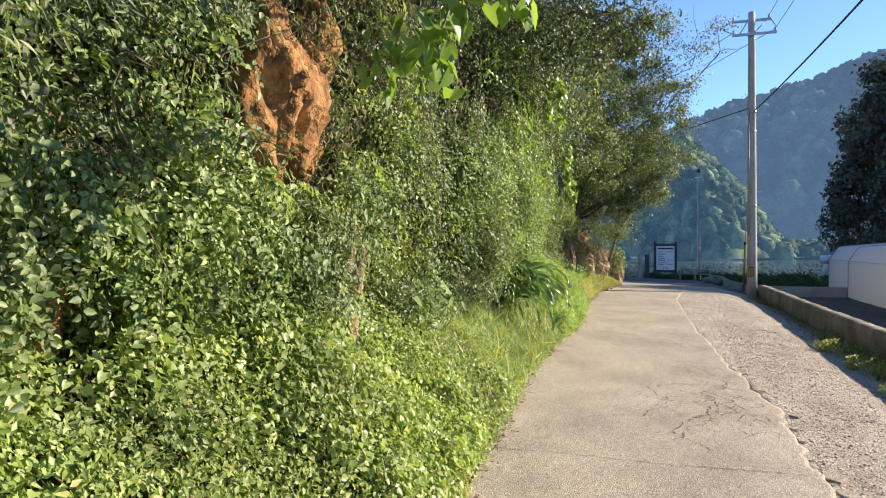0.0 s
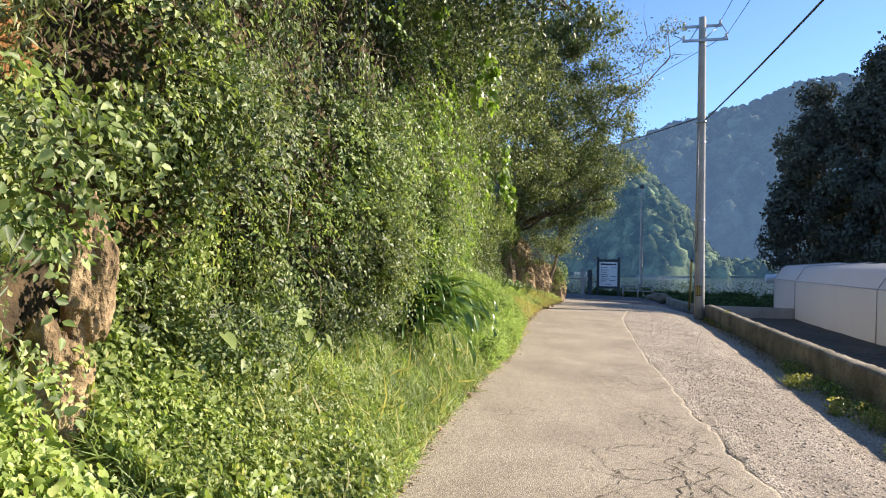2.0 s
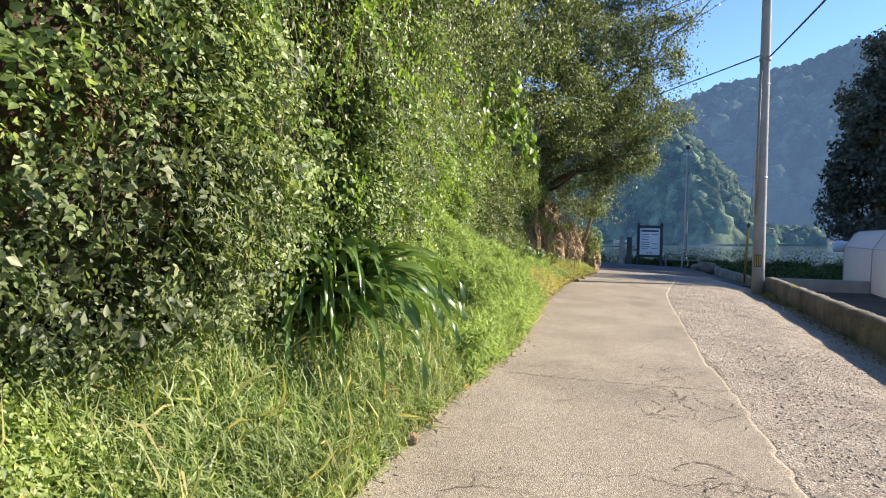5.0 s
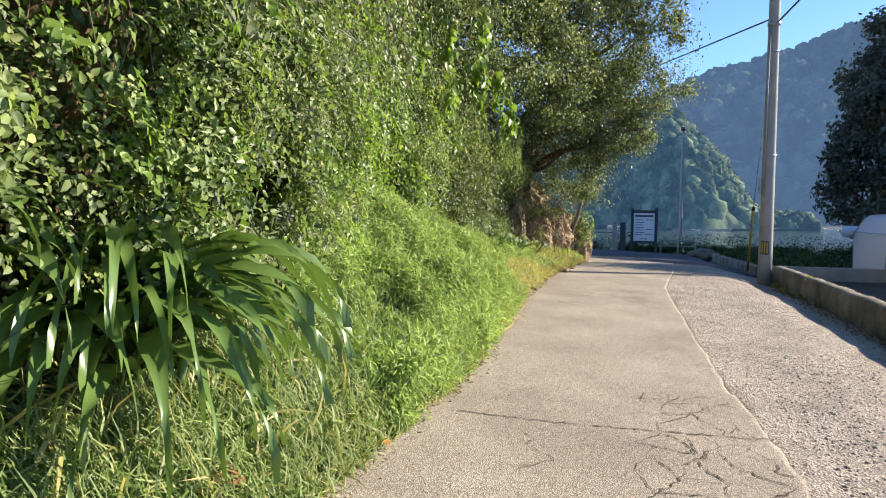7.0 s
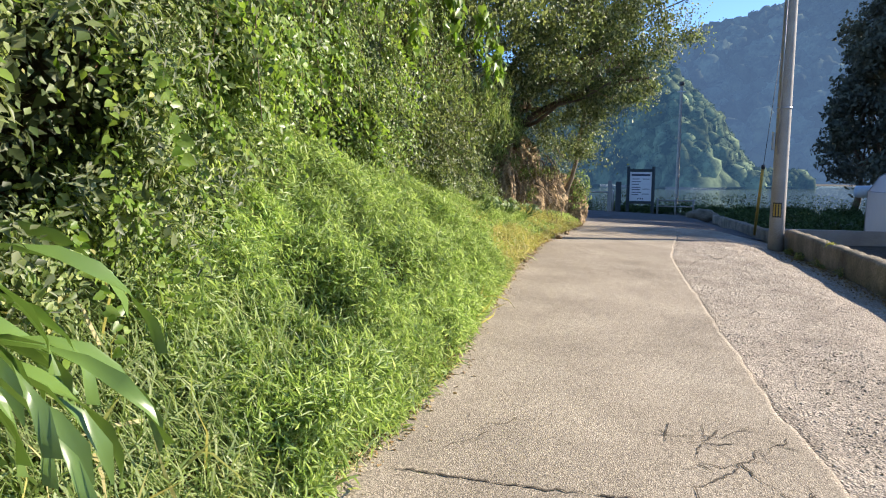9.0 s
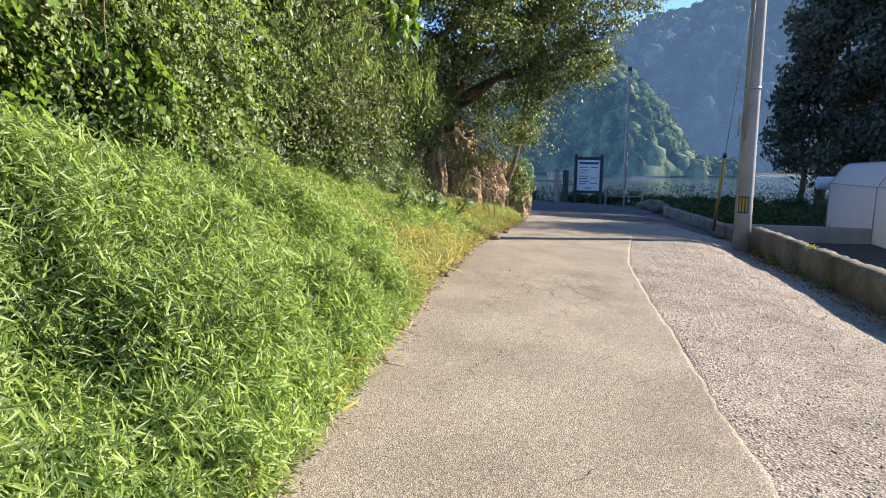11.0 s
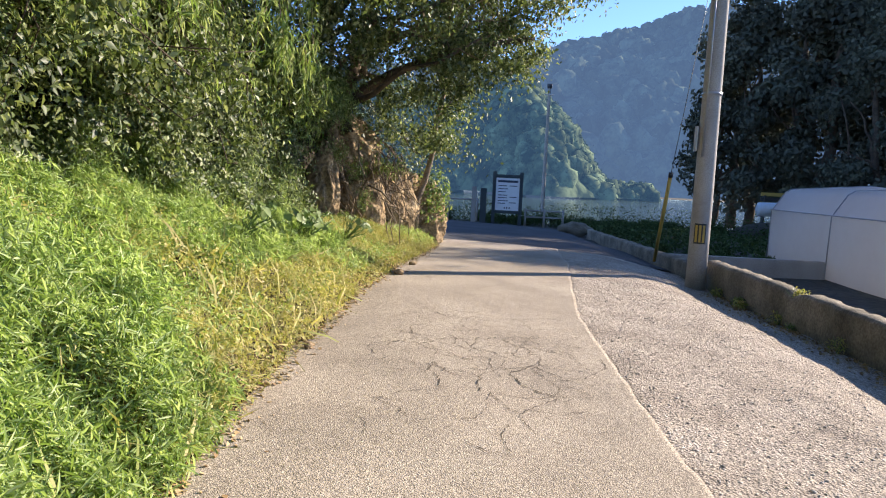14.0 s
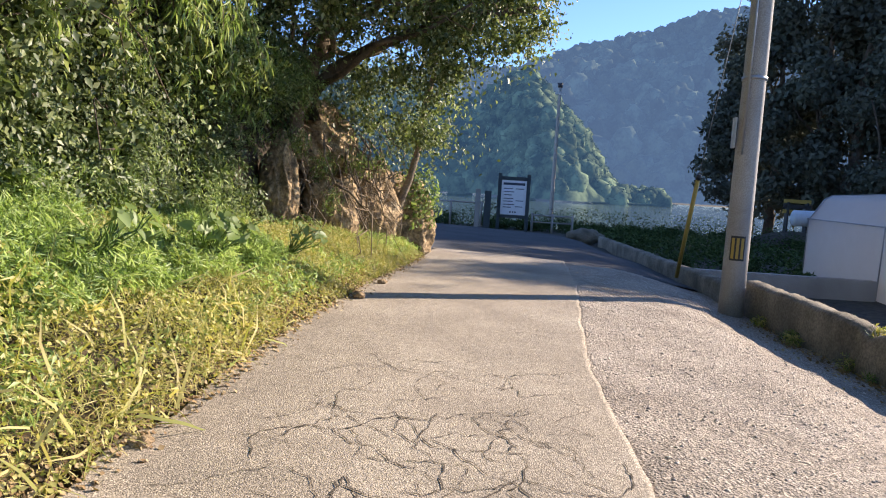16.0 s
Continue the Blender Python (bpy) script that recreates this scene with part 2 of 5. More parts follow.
M_palebark = rough_stuff("pale_bark", [(0.3, (0.14, 0.10, 0.065)), (0.7, (0.34, 0.26, 0.17))], 4, 30, 0.95, 0.8, 0.02)
M_wall = rough_stuff("old_wall_concrete", [(0.3, (0.10, 0.085, 0.055)), (0.5, (0.22, 0.185, 0.13)), (0.7, (0.36, 0.31, 0.23))], 1.6, 30, 0.95, 0.7, 0.02)
M_pole = rough_stuff("pole_concrete", [(0.3, (0.36, 0.33, 0.29)), (0.7, (0.50, 0.46, 0.41))], 2.0, 80, 0.8, 0.15, 0.004)
M_asphalt = rough_stuff("far_asphalt", [(0.3, (0.05, 0.05, 0.05)), (0.7, (0.09, 0.087, 0.085))], 0.8, 40, 0.95, 0.5)

M_broad = leaf_stuff("broad_leaf", [(0, (0.16, 0.22, 0.05)), (0.5, (0.32, 0.40, 0.125)), (0.9, (0.46, 0.53, 0.21)), (1, (0.60, 0.55, 0.24))], 0.42, 0.36)
M_vine = leaf_stuff("vine_leaf", [(0, (0.07, 0.115, 0.03)), (0.6, (0.20, 0.27, 0.09)), (1, (0.43, 0.50, 0.22))], 0.48, 0.38)
M_bright = leaf_stuff("bright_leaf", [(0, (0.12, 0.21, 0.025)), (1, (0.27, 0.37, 0.08))], 0.38, 0.42, 1.5, 0.8)
M_dark = leaf_stuff("glossy_dark_leaf", [(0, (0.052, 0.075, 0.028)), (0.6, (0.145, 0.185, 0.075)), (1, (0.38, 0.41, 0.22))], 0.46, 0.34)
# darker than M_dark: upper-slope and thicket shade put into the leaf colour
M_shadeleaf = leaf_stuff("shade_darkened_leaf", [(0, (0.03, 0.05, 0.018)), (0.6, (0.07, 0.095, 0.035)), (1, (0.17, 0.20, 0.085))], 0.5, 0.25)
M_grass = leaf_stuff("bank_grass", [(0, (0.16, 0.24, 0.06)), (0.5, (0.30, 0.40, 0.14)), (1, (0.54, 0.62, 0.33))], 0.42, 0.38, 0.8, 0.78)
M_foot = leaf_stuff("verge_grass", [(0, (0.13, 0.20, 0.045)), (0.5, (0.23, 0.31, 0.095)), (1, (0.45, 0.49, 0.24))], 0.5, 0.32, 0.9, 0.65)
M_dry = leaf_stuff("dry_grass", [(0, (0.22, 0.26, 0.06)), (0.5, (0.42, 0.39, 0.13)), (1, (0.58, 0.49, 0.25))], 0.6, 0.3, 1.5, 0.75)
M_litter = leaf_stuff("fallen_leaf", [(0, (0.26, 0.16, 0.08)), (0.6, (0.42, 0.28, 0.14)), (1, (0.60, 0.47, 0.28))], 0.8, 0.1)
M_blade = leaf_stuff("strap_leaf", [(0, (0.07, 0.135, 0.032)), (1, (0.17, 0.26, 0.07))], 0.28, 0.18, 3, 0.8)
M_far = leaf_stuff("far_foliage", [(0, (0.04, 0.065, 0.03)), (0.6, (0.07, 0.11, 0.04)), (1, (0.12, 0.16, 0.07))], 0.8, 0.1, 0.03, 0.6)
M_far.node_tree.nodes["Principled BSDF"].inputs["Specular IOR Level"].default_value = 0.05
# third argument: leaf colour's glow standing in for haze
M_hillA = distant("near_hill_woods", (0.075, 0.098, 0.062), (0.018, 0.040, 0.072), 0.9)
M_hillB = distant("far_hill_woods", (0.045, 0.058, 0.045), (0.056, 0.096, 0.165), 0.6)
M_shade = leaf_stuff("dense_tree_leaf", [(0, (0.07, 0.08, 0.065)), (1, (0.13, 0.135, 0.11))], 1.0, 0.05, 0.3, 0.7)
M_shade.node_tree.nodes["Principled BSDF"].inputs["Specular IOR Level"].default_value = 0.05

M_orange = leaf_stuff("fallen_orange_leaf", [(0, (0.55, 0.17, 0.03)), (1, (0.68, 0.25, 0.05))], 0.6, 0.2, 8, 0.8)
M_vinyl = plain("white_vinyl", (0.62, 0.64, 0.66), 0.4, 0, 4, 0.15)
nt = M_vinyl.node_tree
tr = nt.nodes.new("ShaderNodeBsdfTranslucent")
tr.inputs[0].default_value = (0.72, 0.70, 0.67, 1)
mx = nt.nodes.new("ShaderNodeMixShader")
mx.inputs[0].default_value = 0.5
nt.links.new(nt.nodes["Principled BSDF"].outputs[0], mx.inputs[1])
nt.links.new(tr.outputs[0], mx.inputs[2])
nt.links.new(mx.outputs[0], nt.nodes["Material Output"].inputs[0])
M_steel = plain("galvanised_steel", (0.42, 0.43, 0.44), 0.45, 0.8, 40)
M_cable = plain("black_cable", (0.06, 0.06, 0.065), 0.5)
M_insul = plain("porcelain", (0.55, 0.53, 0.5), 0.25)
M_yellow = plain("yellow_plastic", (0.46, 0.31, 0.06), 0.55)
M_plate = plain("faded_plate", (0.45, 0.45, 0.42), 0.5)
M_black = plain("black_plastic", (0.03, 0.03, 0.03), 0.5)
M_signwood = plain("dark_painted_wood", (0.035, 0.05, 0.055), 0.6, 0, 25)
M_signboard = plain("white_signboard", (0.78, 0.79, 0.80), 0.5, 0, 8, 0.12)
M_ink = plain("sign_ink", (0.05, 0.06, 0.09), 0.7)
M_fence = plain("weathered_fence_wood", (0.32, 0.30, 0.27), 0.8)
M_bluevinyl = plain("pale_blue_sheet", (0.55, 0.66, 0.76), 0.4)
mw, nt, b = material("lake_water", 0.12)
b.inputs["Base Color"].default_value = (0.07, 0.105, 0.11, 1)
bump(nt, b, tex(nt, scale=1.2, detail=3), 0.7, 0.1)
M_water = mw


# ---- lie of the land ----
def road_z(x, y):
    """Height of the road, which falls gently to the right and, past the pole, down to the lake."""
    k = np.clip((np.asarray(x, float) - 0.9) / 1.7, 0, 1)
    dip = k * k * (3 - 2 * k) * (0.16 + 0.07 * np.clip((np.asarray(y, float) - 16) / 3, 0, 1))
    return 0.035 * (2.34 - np.asarray(x, float)) - dip - 0.62 * np.clip((np.asarray(y, float) - 23) / 21, 0, 1.2)


YS = (-12, -4, -1, 1, 4, 7, 10, 13, 16, 19, 22, 25, 27)
EDGE = (-1.6, -1.95, -2.25, -2.42, -2.5, -2.48, -2.75, -2.95, -3.0, -2.85, -2.6, -2.6, -3.5)
BANK_X = (-3.3, -3.3, -3.6, -3.65, -3.8, -4.4, -4.8, -5.5, -5.3, -4.6, -3.9, -3.6, -5.5)
BANK_Z = (1.6, 1.45, 1.15, 1.1, 1.3, 1.95, 1.7, 1.55, 1.25, 0.95, 0.8, 0.4, 0.0)
WALL_X = (-3.6, -3.5, -3.75, -3.7, -3.7, -4.4, -4.9, -5.6, -5.4, -5.0, -4.8, -4.6, -7.0)
WALL_Z = (4.8, 4.6, 4.8, 5, 5, 5, 5, 4.6, 4.2, 3.2, 2.9, 1.8, 0.6)


def edge_x(y):
    return np.interp(y, YS, EDGE)


def slope(y, u):
    """The hillside beside the road: u 0..1 grassy bank, 1..2 steep rock, 2..3 wooded top."""
    y, u = np.asarray(y, float), np.asarray(u, float)
    e, bx, bz, wx, wz = (np.interp(y, YS, c) for c in (EDGE, BANK_X, BANK_Z, WALL_X, WALL_Z))
    a, b2, c = np.clip(u, 0, 1), np.clip(u - 1, 0, 1), np.clip(u - 2, 0, 1)
    x = e + (bx - e) * a + (wx - bx) * b2 - 14 * c
    z0 = road_z(e, y)
    z = z0 + (bz - z0) * a ** 0.9 + (wz - bz) * b2 + 7 * c * np.clip((27.5 - y) / 4, 0.1, 1)
    return np.stack([x, y, z], -1)


def slope_normal(y, u):
    e = 0.02
    du = slope(y, np.minimum(u + e, 3)) - slope(y, np.maximum(u - e, 0))
    dy = slope(np.asarray(y) + e, u) - slope(np.asarray(y) - e, u)
    n = np.cross(dy, du)
    n *= np.sign(n[:, :1] + 1e-6)
    return unit(n)


def grid_mesh(name, f, us, vs, mat, smooth=True):
    U, Vv = np.meshgrid(us, vs, indexing="ij")
    P = f(U.ravel(), Vv.ravel())
    nu, nv = len(us), len(vs)
    i = (np.arange(nu - 1)[:, None] * nv + np.arange(nv - 1)[None, :]).ravel()
    F = np.stack([i, i + nv, i + nv + 1, i + 1], -1)
    return mesh_of(name, P, F, mat, smooth)


def rock_face(y, u):
    P = slope(y, u)
    k = np.clip(u - 0.8, 0, 1)[:, None]
    w = (vnoise(P, 0.7, 1) - 0.5) * 0.8 + (vnoise(P, 2.2, 2) - 0.5) * 0.45 + (vnoise(P, 6.0, 3) - 0.5) * 0.16
    P = P + slope_normal(y, u) * (w[:, None] * (0.15 + 0.85 * k) - 0.12)
    return P


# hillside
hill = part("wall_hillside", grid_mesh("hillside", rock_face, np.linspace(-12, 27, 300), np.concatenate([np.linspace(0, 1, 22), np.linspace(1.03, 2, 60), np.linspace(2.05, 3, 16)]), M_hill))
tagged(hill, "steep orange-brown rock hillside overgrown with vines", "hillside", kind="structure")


# ground sheet, to the horizon
def ground_fn(x, y):
    z = np.where(x > 2.2, -0.36, -0.3) + 0 * x
    z = z - 0.55 * np.clip((y - 26) / 18, 0, 1) - 2.8 * np.clip((y - 50) / 16, 0, 1)
    z = z + (vnoise(np.stack([x, y, 0 * x], -1), 0.4, 9) - 0.5) * 0.12
    z = np.where((y > 70) & (y < 330), -6.0, z)
    return np.stack([x, y, z], -1)


gx = np.concatenate([[-3000, -800, -300, -120, -60], np.linspace(-40, 60, 90), [90, 160, 300, 800, 3000]])
gy = np.concatenate([[-600, -200, -60, -30], np.linspace(-15, 80, 110), [100, 150, 200, 235, 245, 255, 265, 300, 500, 1200, 4000]])
tagged(part("ground", grid_mesh("ground", ground_fn, gx, gy, M_soil)), "dark bare field soil with sparse weeds", "ground", kind="structure")
tagged(part("water", grid_mesh("water", lambda x, y: np.stack([x, y, 0 * x - 3.15], -1), np.linspace(-400, 500, 10), np.linspace(55, 320, 8), M_water)),
       "calm pale green lake water below the road", "water", kind="structure")


# concrete lane, broken along its right edge
def lane_right(y):
    y = np.asarray(y, float)
    b2 = np.interp(y, (-15, -2, 0.6, 3, 7, 12, 15.5, 18, 20.5, 26), (0.30, 0.30, 0.33, 0.07, -0.17, -0.34, -0.44, -0.25, -0.03, 0.1))
    q = np.stack([0 * y, y, 0 * y], -1)
    return b2 + ((vnoise(q, 1.6, 4) - 0.5) * 0.13 + (vnoise(q, 6, 5) - 0.5) * 0.08) * np.interp(y, (3, 8), (1, 0.35))


def lane_fn(y, s):
    q = np.stack([0 * y, y, 0 * y], -1)
    l = edge_x(y) + (vnoise(q, 2.2, 6) - 0.5) * 0.10
    r = lane_right(y)
    x = l + (r - l) * np.clip(s, 0, 1)
    z = road_z(x, y) + 0.03
    z = z + (vnoise(np.stack([x, y, 0 * x], -1), 1.2, 7) - 0.5) * 0.02
    z = np.where(s > 1.0, z - 0.07, z)
    z = np.where(s < 0.0, z - 0.09, z)
    x = np.where(s > 1.0, x + 0.02, x)
    x = np.where(s < 0.0, x - 0.03, x)
    return np.stack([x, y, z], -1)


lane = part("road", grid_mesh("lane", lane_fn, np.linspace(-14, 24, 500), np.concatenate([[-0.01, 0.0, 0.005], np.linspace(0.04, 0.96, 22), [0.986, 1.0, 1.02]]), M_concrete, False))
tagged(lane, "worn cracked concrete lane with exposed aggregate", "road", kind="structure")


def gravel_fn(y, s):
    l = np.interp(y, (-15, 26), (-0.9, -0.9))
    r = 2.78 + 0 * y
    x = l + (r - l) * s
    p = np.stack([x, y, 0 * x], -1)
    z = road_z(x, y) + (vnoise(p, 1.5, 8) - 0.5) * 0.035 + (vnoise(p, 9, 9) - 0.5) * 0.016
    heap = np.clip((vnoise(p, 1.1, 14) - 0.42) * 6, 0, 1) * np.exp(-((x - lane_right(y) - 0.05) / 0.16) ** 2)
    worn = np.interp(y, (4, 9), (0, 1))
    fill = 0.017 * worn * np.exp(-((x - lane_right(y)) / 0.5) ** 2)
    under = 0.05 * np.clip((lane_right(y) - x) / 0.05, 0, 1)
    return np.stack([x, y, z - 0.005 + fill + 0.03 * heap * (1 - 0.75 * worn) - under], -1)


shoulder = part("pavement", grid_mesh("gravel_shoulder", gravel_fn, np.linspace(-14, 24, 420), np.linspace(0, 1, 92), M_gravel))
tagged(shoulder, "packed pale gravel shoulder beside the concrete lane", "gravel", kind="structure")


def far_road_fn(y, s):
    x = -9 + (13 - 2.0 * np.clip((y - 23) / 10, 0, 1)) * s + np.where(y < 24, 0, 0)
    x = np.where(y < 26.5, np.maximum(x, -3.0), x)
    return np.stack([x, y, road_z(x, y) + 0.012 - 0.02 * (y < 23.5)], -1)


tagged(part("road_junction", grid_mesh("junction", far_road_fn, np.linspace(23.2, 38, 30), np.linspace(0, 1, 12), M_asphalt)),
       "grey asphalt junction in shade by the lake", "road", kind="structure")


# cracks in the lane: ragged strips of dirt
def crack(pts, w):
    V, F = [], []
    P = []
    for (x0, y0), (x1, y1) in zip(pts[:-1], pts[1:]):
        n = max(2, int(math.hypot(x1 - x0, y1 - y0) / 0.035))
        for i in range(n):
            t = i / n
            P.append((x0 + (x1 - x0) * t + rng.normal(0, 0.009), y0 + (y1 - y0) * t + rng.normal(0, 0.009)))
    P.append(pts[-1])
    for i, (x, y) in enumerate(P):
        a, c = P[max(i - 1, 0)], P[min(i + 1, len(P) - 1)]
        d = Vector((c[0] - a[0], c[1] - a[1], 0)).normalized()
        ww = w * 0.38 * rng.uniform(0.1, 1.5) * (0.25 if i in (0, len(P) - 1) else 1)
        z = float(road_z(x, y)) + 0.03 + (vnoise(np.array([[x, y, 0.0]]), 1.2, 7)[0] - 0.5) * 0.02 + 0.005
        V += [(x - d.y * ww, y + d.x * ww, z), (x + d.y * ww, y - d.x * ww, z)]
    for i in range(len(P) - 1):
        F.append((2 * i, 2 * i + 1, 2 * i + 3, 2 * i + 2))
    return mesh_of("crack", V, F, M_crack)


def crack_tree(x, y, ang, length, w, depth=0):
    pts = [(x, y)]
    L = 0.0
    while L < length:
        s = rng.uniform(0.05, 0.16)
        ang += rng.normal(0, 0.14)
        turn = ang + rng.choice([-1, 1]) * rng.uniform(0.1, 0.8)
        x, y = x + math.cos(turn) * s, y + math.sin(turn) * s
        if not (float(edge_x(y)) + 0.1 < x < float(lane_right([y])[0]) - 0.06):
            break
        pts.append((x, y))
        L += s
        if depth < 2 and rng.random() < 0.10:
            crack_tree(x, y, ang + rng.choice([-1, 1]) * rng.uniform(0.7, 1.4), length * 0.45, w * 0.7, depth + 1)
    if len(pts) > 1:
        part("crack", crack(pts, w), lane)


part("joint", crack([(-2.3, 5.25), (-1.49, 5.31), (-0.86, 5.4), (-0.2, 5.5), (0.0, 5.55)], 0.018), lane)
part("joint", crack([(-2.2, -1.9), (-1.2, -1.75), (0.25, -1.6)], 0.012), lane)
part("joint", crack([(-2.9, 14.9), (-1.6, 15.0), (-0.5, 15.1)], 0.006), lane)
for cx, cy, an, ln, cw in [(-0.86, 5.4, 1.0, 1.3, 0.012), (-2.1, 5.6, 1.4, 0.8, 0.008), (-1.7, 5.0, -1.2, 0.8, 0.008), (-0.7, -1.0, 1.3, 1.5, 0.012), (-1.34, 12.9, 1.7, 1.3, 0.011),
                           (-1.9, 14.9, 0.3, 0.9, 0.009), (-0.9, 10.4, -1.6, 0.4, 0.007), (-1.3, 7.9, 1.4, 0.4, 0.007), (-0.8, 9.6, 0.2, 0.4, 0.006), (-2.0, 1.8, 1.0, 1.0, 0.008),
                           (-1.5, -0.5, 0.8, 1.2, 0.008), (-0.3, 19.9, 2.9, 0.9, 0.012), (0.0, 21.3, 2.8, 1.0, 0.012), (-2.3, 13.5, 0.2, 1.7, 0.014), (-2.0, 14.6, -1.4, 1.6, 0.012), (-1.2, 14.2, -1.6, 1.5, 0.012), (-0.6, 12.9, 2.9, 1.2, 0.012), (-1.8, 15.2, -0.3, 1.2, 0.01), (-1.0, 14.4, -1.5, 1.0, 0.01), (-1.1, 6.2, 0.1, 0.9, 0.01), (-1.9, 9.4, 1.2, 0.8, 0.008), (-1.2, 16.6, 0.3, 0.9, 0.01), (-0.4, -1.2, 1.8, 2.2, 0.016), (-0.1, 0.4, 1.6, 1.8, 0.016), (-0.9, 0.2, 1.2, 1.4, 0.01), (-1.3, 2.6, 0.6, 1.2, 0.009)]:
    crack_tree(cx, cy, an, ln, cw)


def crazed(cx, cy, w, h, cell, keep, cw):
    """A patch of crazed concrete: a broken net of cracks."""
    nx, ny = max(2, int(w / cell)), max(2, int(h / cell))
    pt = {(i, j): (cx - w / 2 + (i + 0.5 * (j % 2) + rng.uniform(-0.35, 0.35)) * cell, cy - h / 2 + (j + rng.uniform(-0.35, 0.35)) * cell) for i in range(nx + 1) for j in range(ny + 1)}
    for (i, j), p in pt.items():
        for q in ((i + 1, j), (i, j + 1), (i + (1 if j % 2 else -1), j + 1)):
            if q in pt and rng.random() < keep:
                e = pt[q]
                if all(float(edge_x(k[1])) + 0.08 < k[0] < float(lane_right([k[1]])[0]) - 0.04 for k in (p, e)):
                    mid = ((p[0] + e[0]) / 2 + rng.normal(0, cell * 0.12), (p[1] + e[1]) / 2 + rng.normal(0, cell * 0.12))
                    part("crack", crack([p, mid, e], cw * rng.uniform(0.5, 1.2)), lane)


crazed(-0.1, 2.2, 0.8, 1.5, 0.16, 0.4, 0.012)
crazed(-0.05, 0.2, 0.8, 1.6, 0.2, 0.4, 0.013)
crazed(-0.45, 5.85, 1.0, 1.2, 0.24, 0.5, 0.013)
crazed(-0.35, 4.75, 1.1, 1.3, 0.25, 0.55, 0.014)
crazed(-0.25, 2.6, 0.9, 1.6, 0.27, 0.45, 0.014)
crazed(-0.3, 0.7, 1.2, 1.8, 0.34, 0.42, 0.014)
crazed(-2.1, 13.6, 0.9, 1.5, 0.3, 0.26, 0.011)
crazed(-1.2, 13.2, 1.5, 1.9, 0.36, 0.3, 0.012)
crazed(-1.6, 12.1, 1.6, 1.0, 0.3, 0.24, 0.009)
crazed(-1.4, 14.6, 2.0, 1.2, 0.3, 0.26, 0.009)


# broken pieces along the lane's crumbling edge
def fragment(x, y, r):
    bm = bmesh.new()
    k = int(rng.integers(5, 8))
    a0 = rng.uniform(0, 6.28)
    ring = [bm.verts.new((math.cos(a0 + 6.283 * i / k) * r * rng.uniform(0.6, 1.1), math.sin(a0 + 6.283 * i / k) * r * 1.4 * rng.uniform(0.6, 1.1), 0)) for i in range(k)]
    top = bmesh.ops.extrude_face_region(bm, geom=[bm.faces.new(ring)])
    bmesh.ops.translate(bm, vec=(0, 0, 0.045), verts=[g for g in top["geom"] if isinstance(g, bmesh.types.BMVert)])
    bmesh.ops.recalc_face_normals(bm, faces=bm.faces)
    bmesh.ops.bevel(bm, geom=bm.edges[:], offset=0.006, segments=1, affect="EDGES")
    o3 = part("slab_fragment", bm_mesh("fragment", bm, M_concrete), lane)
    o3.matrix_local = pose(x, y, float(road_z(x, y)) - 0.032, rng.normal(0, 4), rng.normal(0, 4), 0)


for k in range(12):
    y = -2.6 + 6.4 * k / 12 + rng.normal(0, 0.1)
    fragment(float(lane_right([y])[0]) + rng.uniform(0.02, 0.12), y, rng.uniform(0.04, 0.12))


def gravel_z(x, y):
    return gravel_fn(y, (x + 0.9) / 3.68)[:, 2]


# loose stones on the shoulder
def stones(n, xa, xb, ya, yb, s0, s1, zf):
    base = np.array([(1, 0, 0), (-1, 0, 0), (0, 1, 0), (0, -1, 0), (0, 0, 0.7), (0, 0, -0.6)], float)
    tri = np.array([(0, 2, 4), (2, 1, 4), (1, 3, 4), (3, 0, 4), (2, 0, 5), (1, 2, 5), (3, 1, 5), (0, 3, 5)])
    x, y = rng.uniform(xa, xb, n), rng.uniform(ya, yb, n)
    s = s0 * (s1 / s0) ** (rng.random(n) ** 2.2)
    ang = rng.uniform(0, 6.28, n)
    B = base[None] * (s[:, None, None] * rng.uniform(0.55, 1.2, (n, 6, 1)))
    X = B[:, :, 0] * np.cos(ang)[:, None] - B[:, :, 1] * np.sin(ang)[:, None]
    Y = B[:, :, 0] * np.sin(ang)[:, None] + B[:, :, 1] * np.cos(ang)[:, None]
    P = np.stack([X + x[:, None], Y + y[:, None], B[:, :, 2] + zf(x, y)[:, None]], -1)
    keep = x > lane_right(y) + 0.03
    return P[keep].reshape(-1, 3), (tri[None] + (np.arange(keep.sum()) * 6)[:, None, None]).reshape(-1, 3)


v, f = stones(23000, -0.5, 2.5, -8, 21, 0.006, 0.020, gravel_z)
tagged(part("gravel", mesh_of("gravel", v, f, M_stone)), "loose pale grey and brown gravel stones", "gravel", kind="stuff")
v, f = stones(12000, 0.2, 2.6, -6, 9, 0.005, 0.024, gravel_z)
tagged(part("gravel", mesh_of("gravel", v, f, M_darkstone)), "coarser brown gravel stones on the shoulder", "gravel", kind="stuff")


# low wall along the field
def wall_x(y):
    return np.interp(np.asarray(y, float), (-14, 5, 12, 20.4), (2.6, 2.54, 2.58, 2.6))


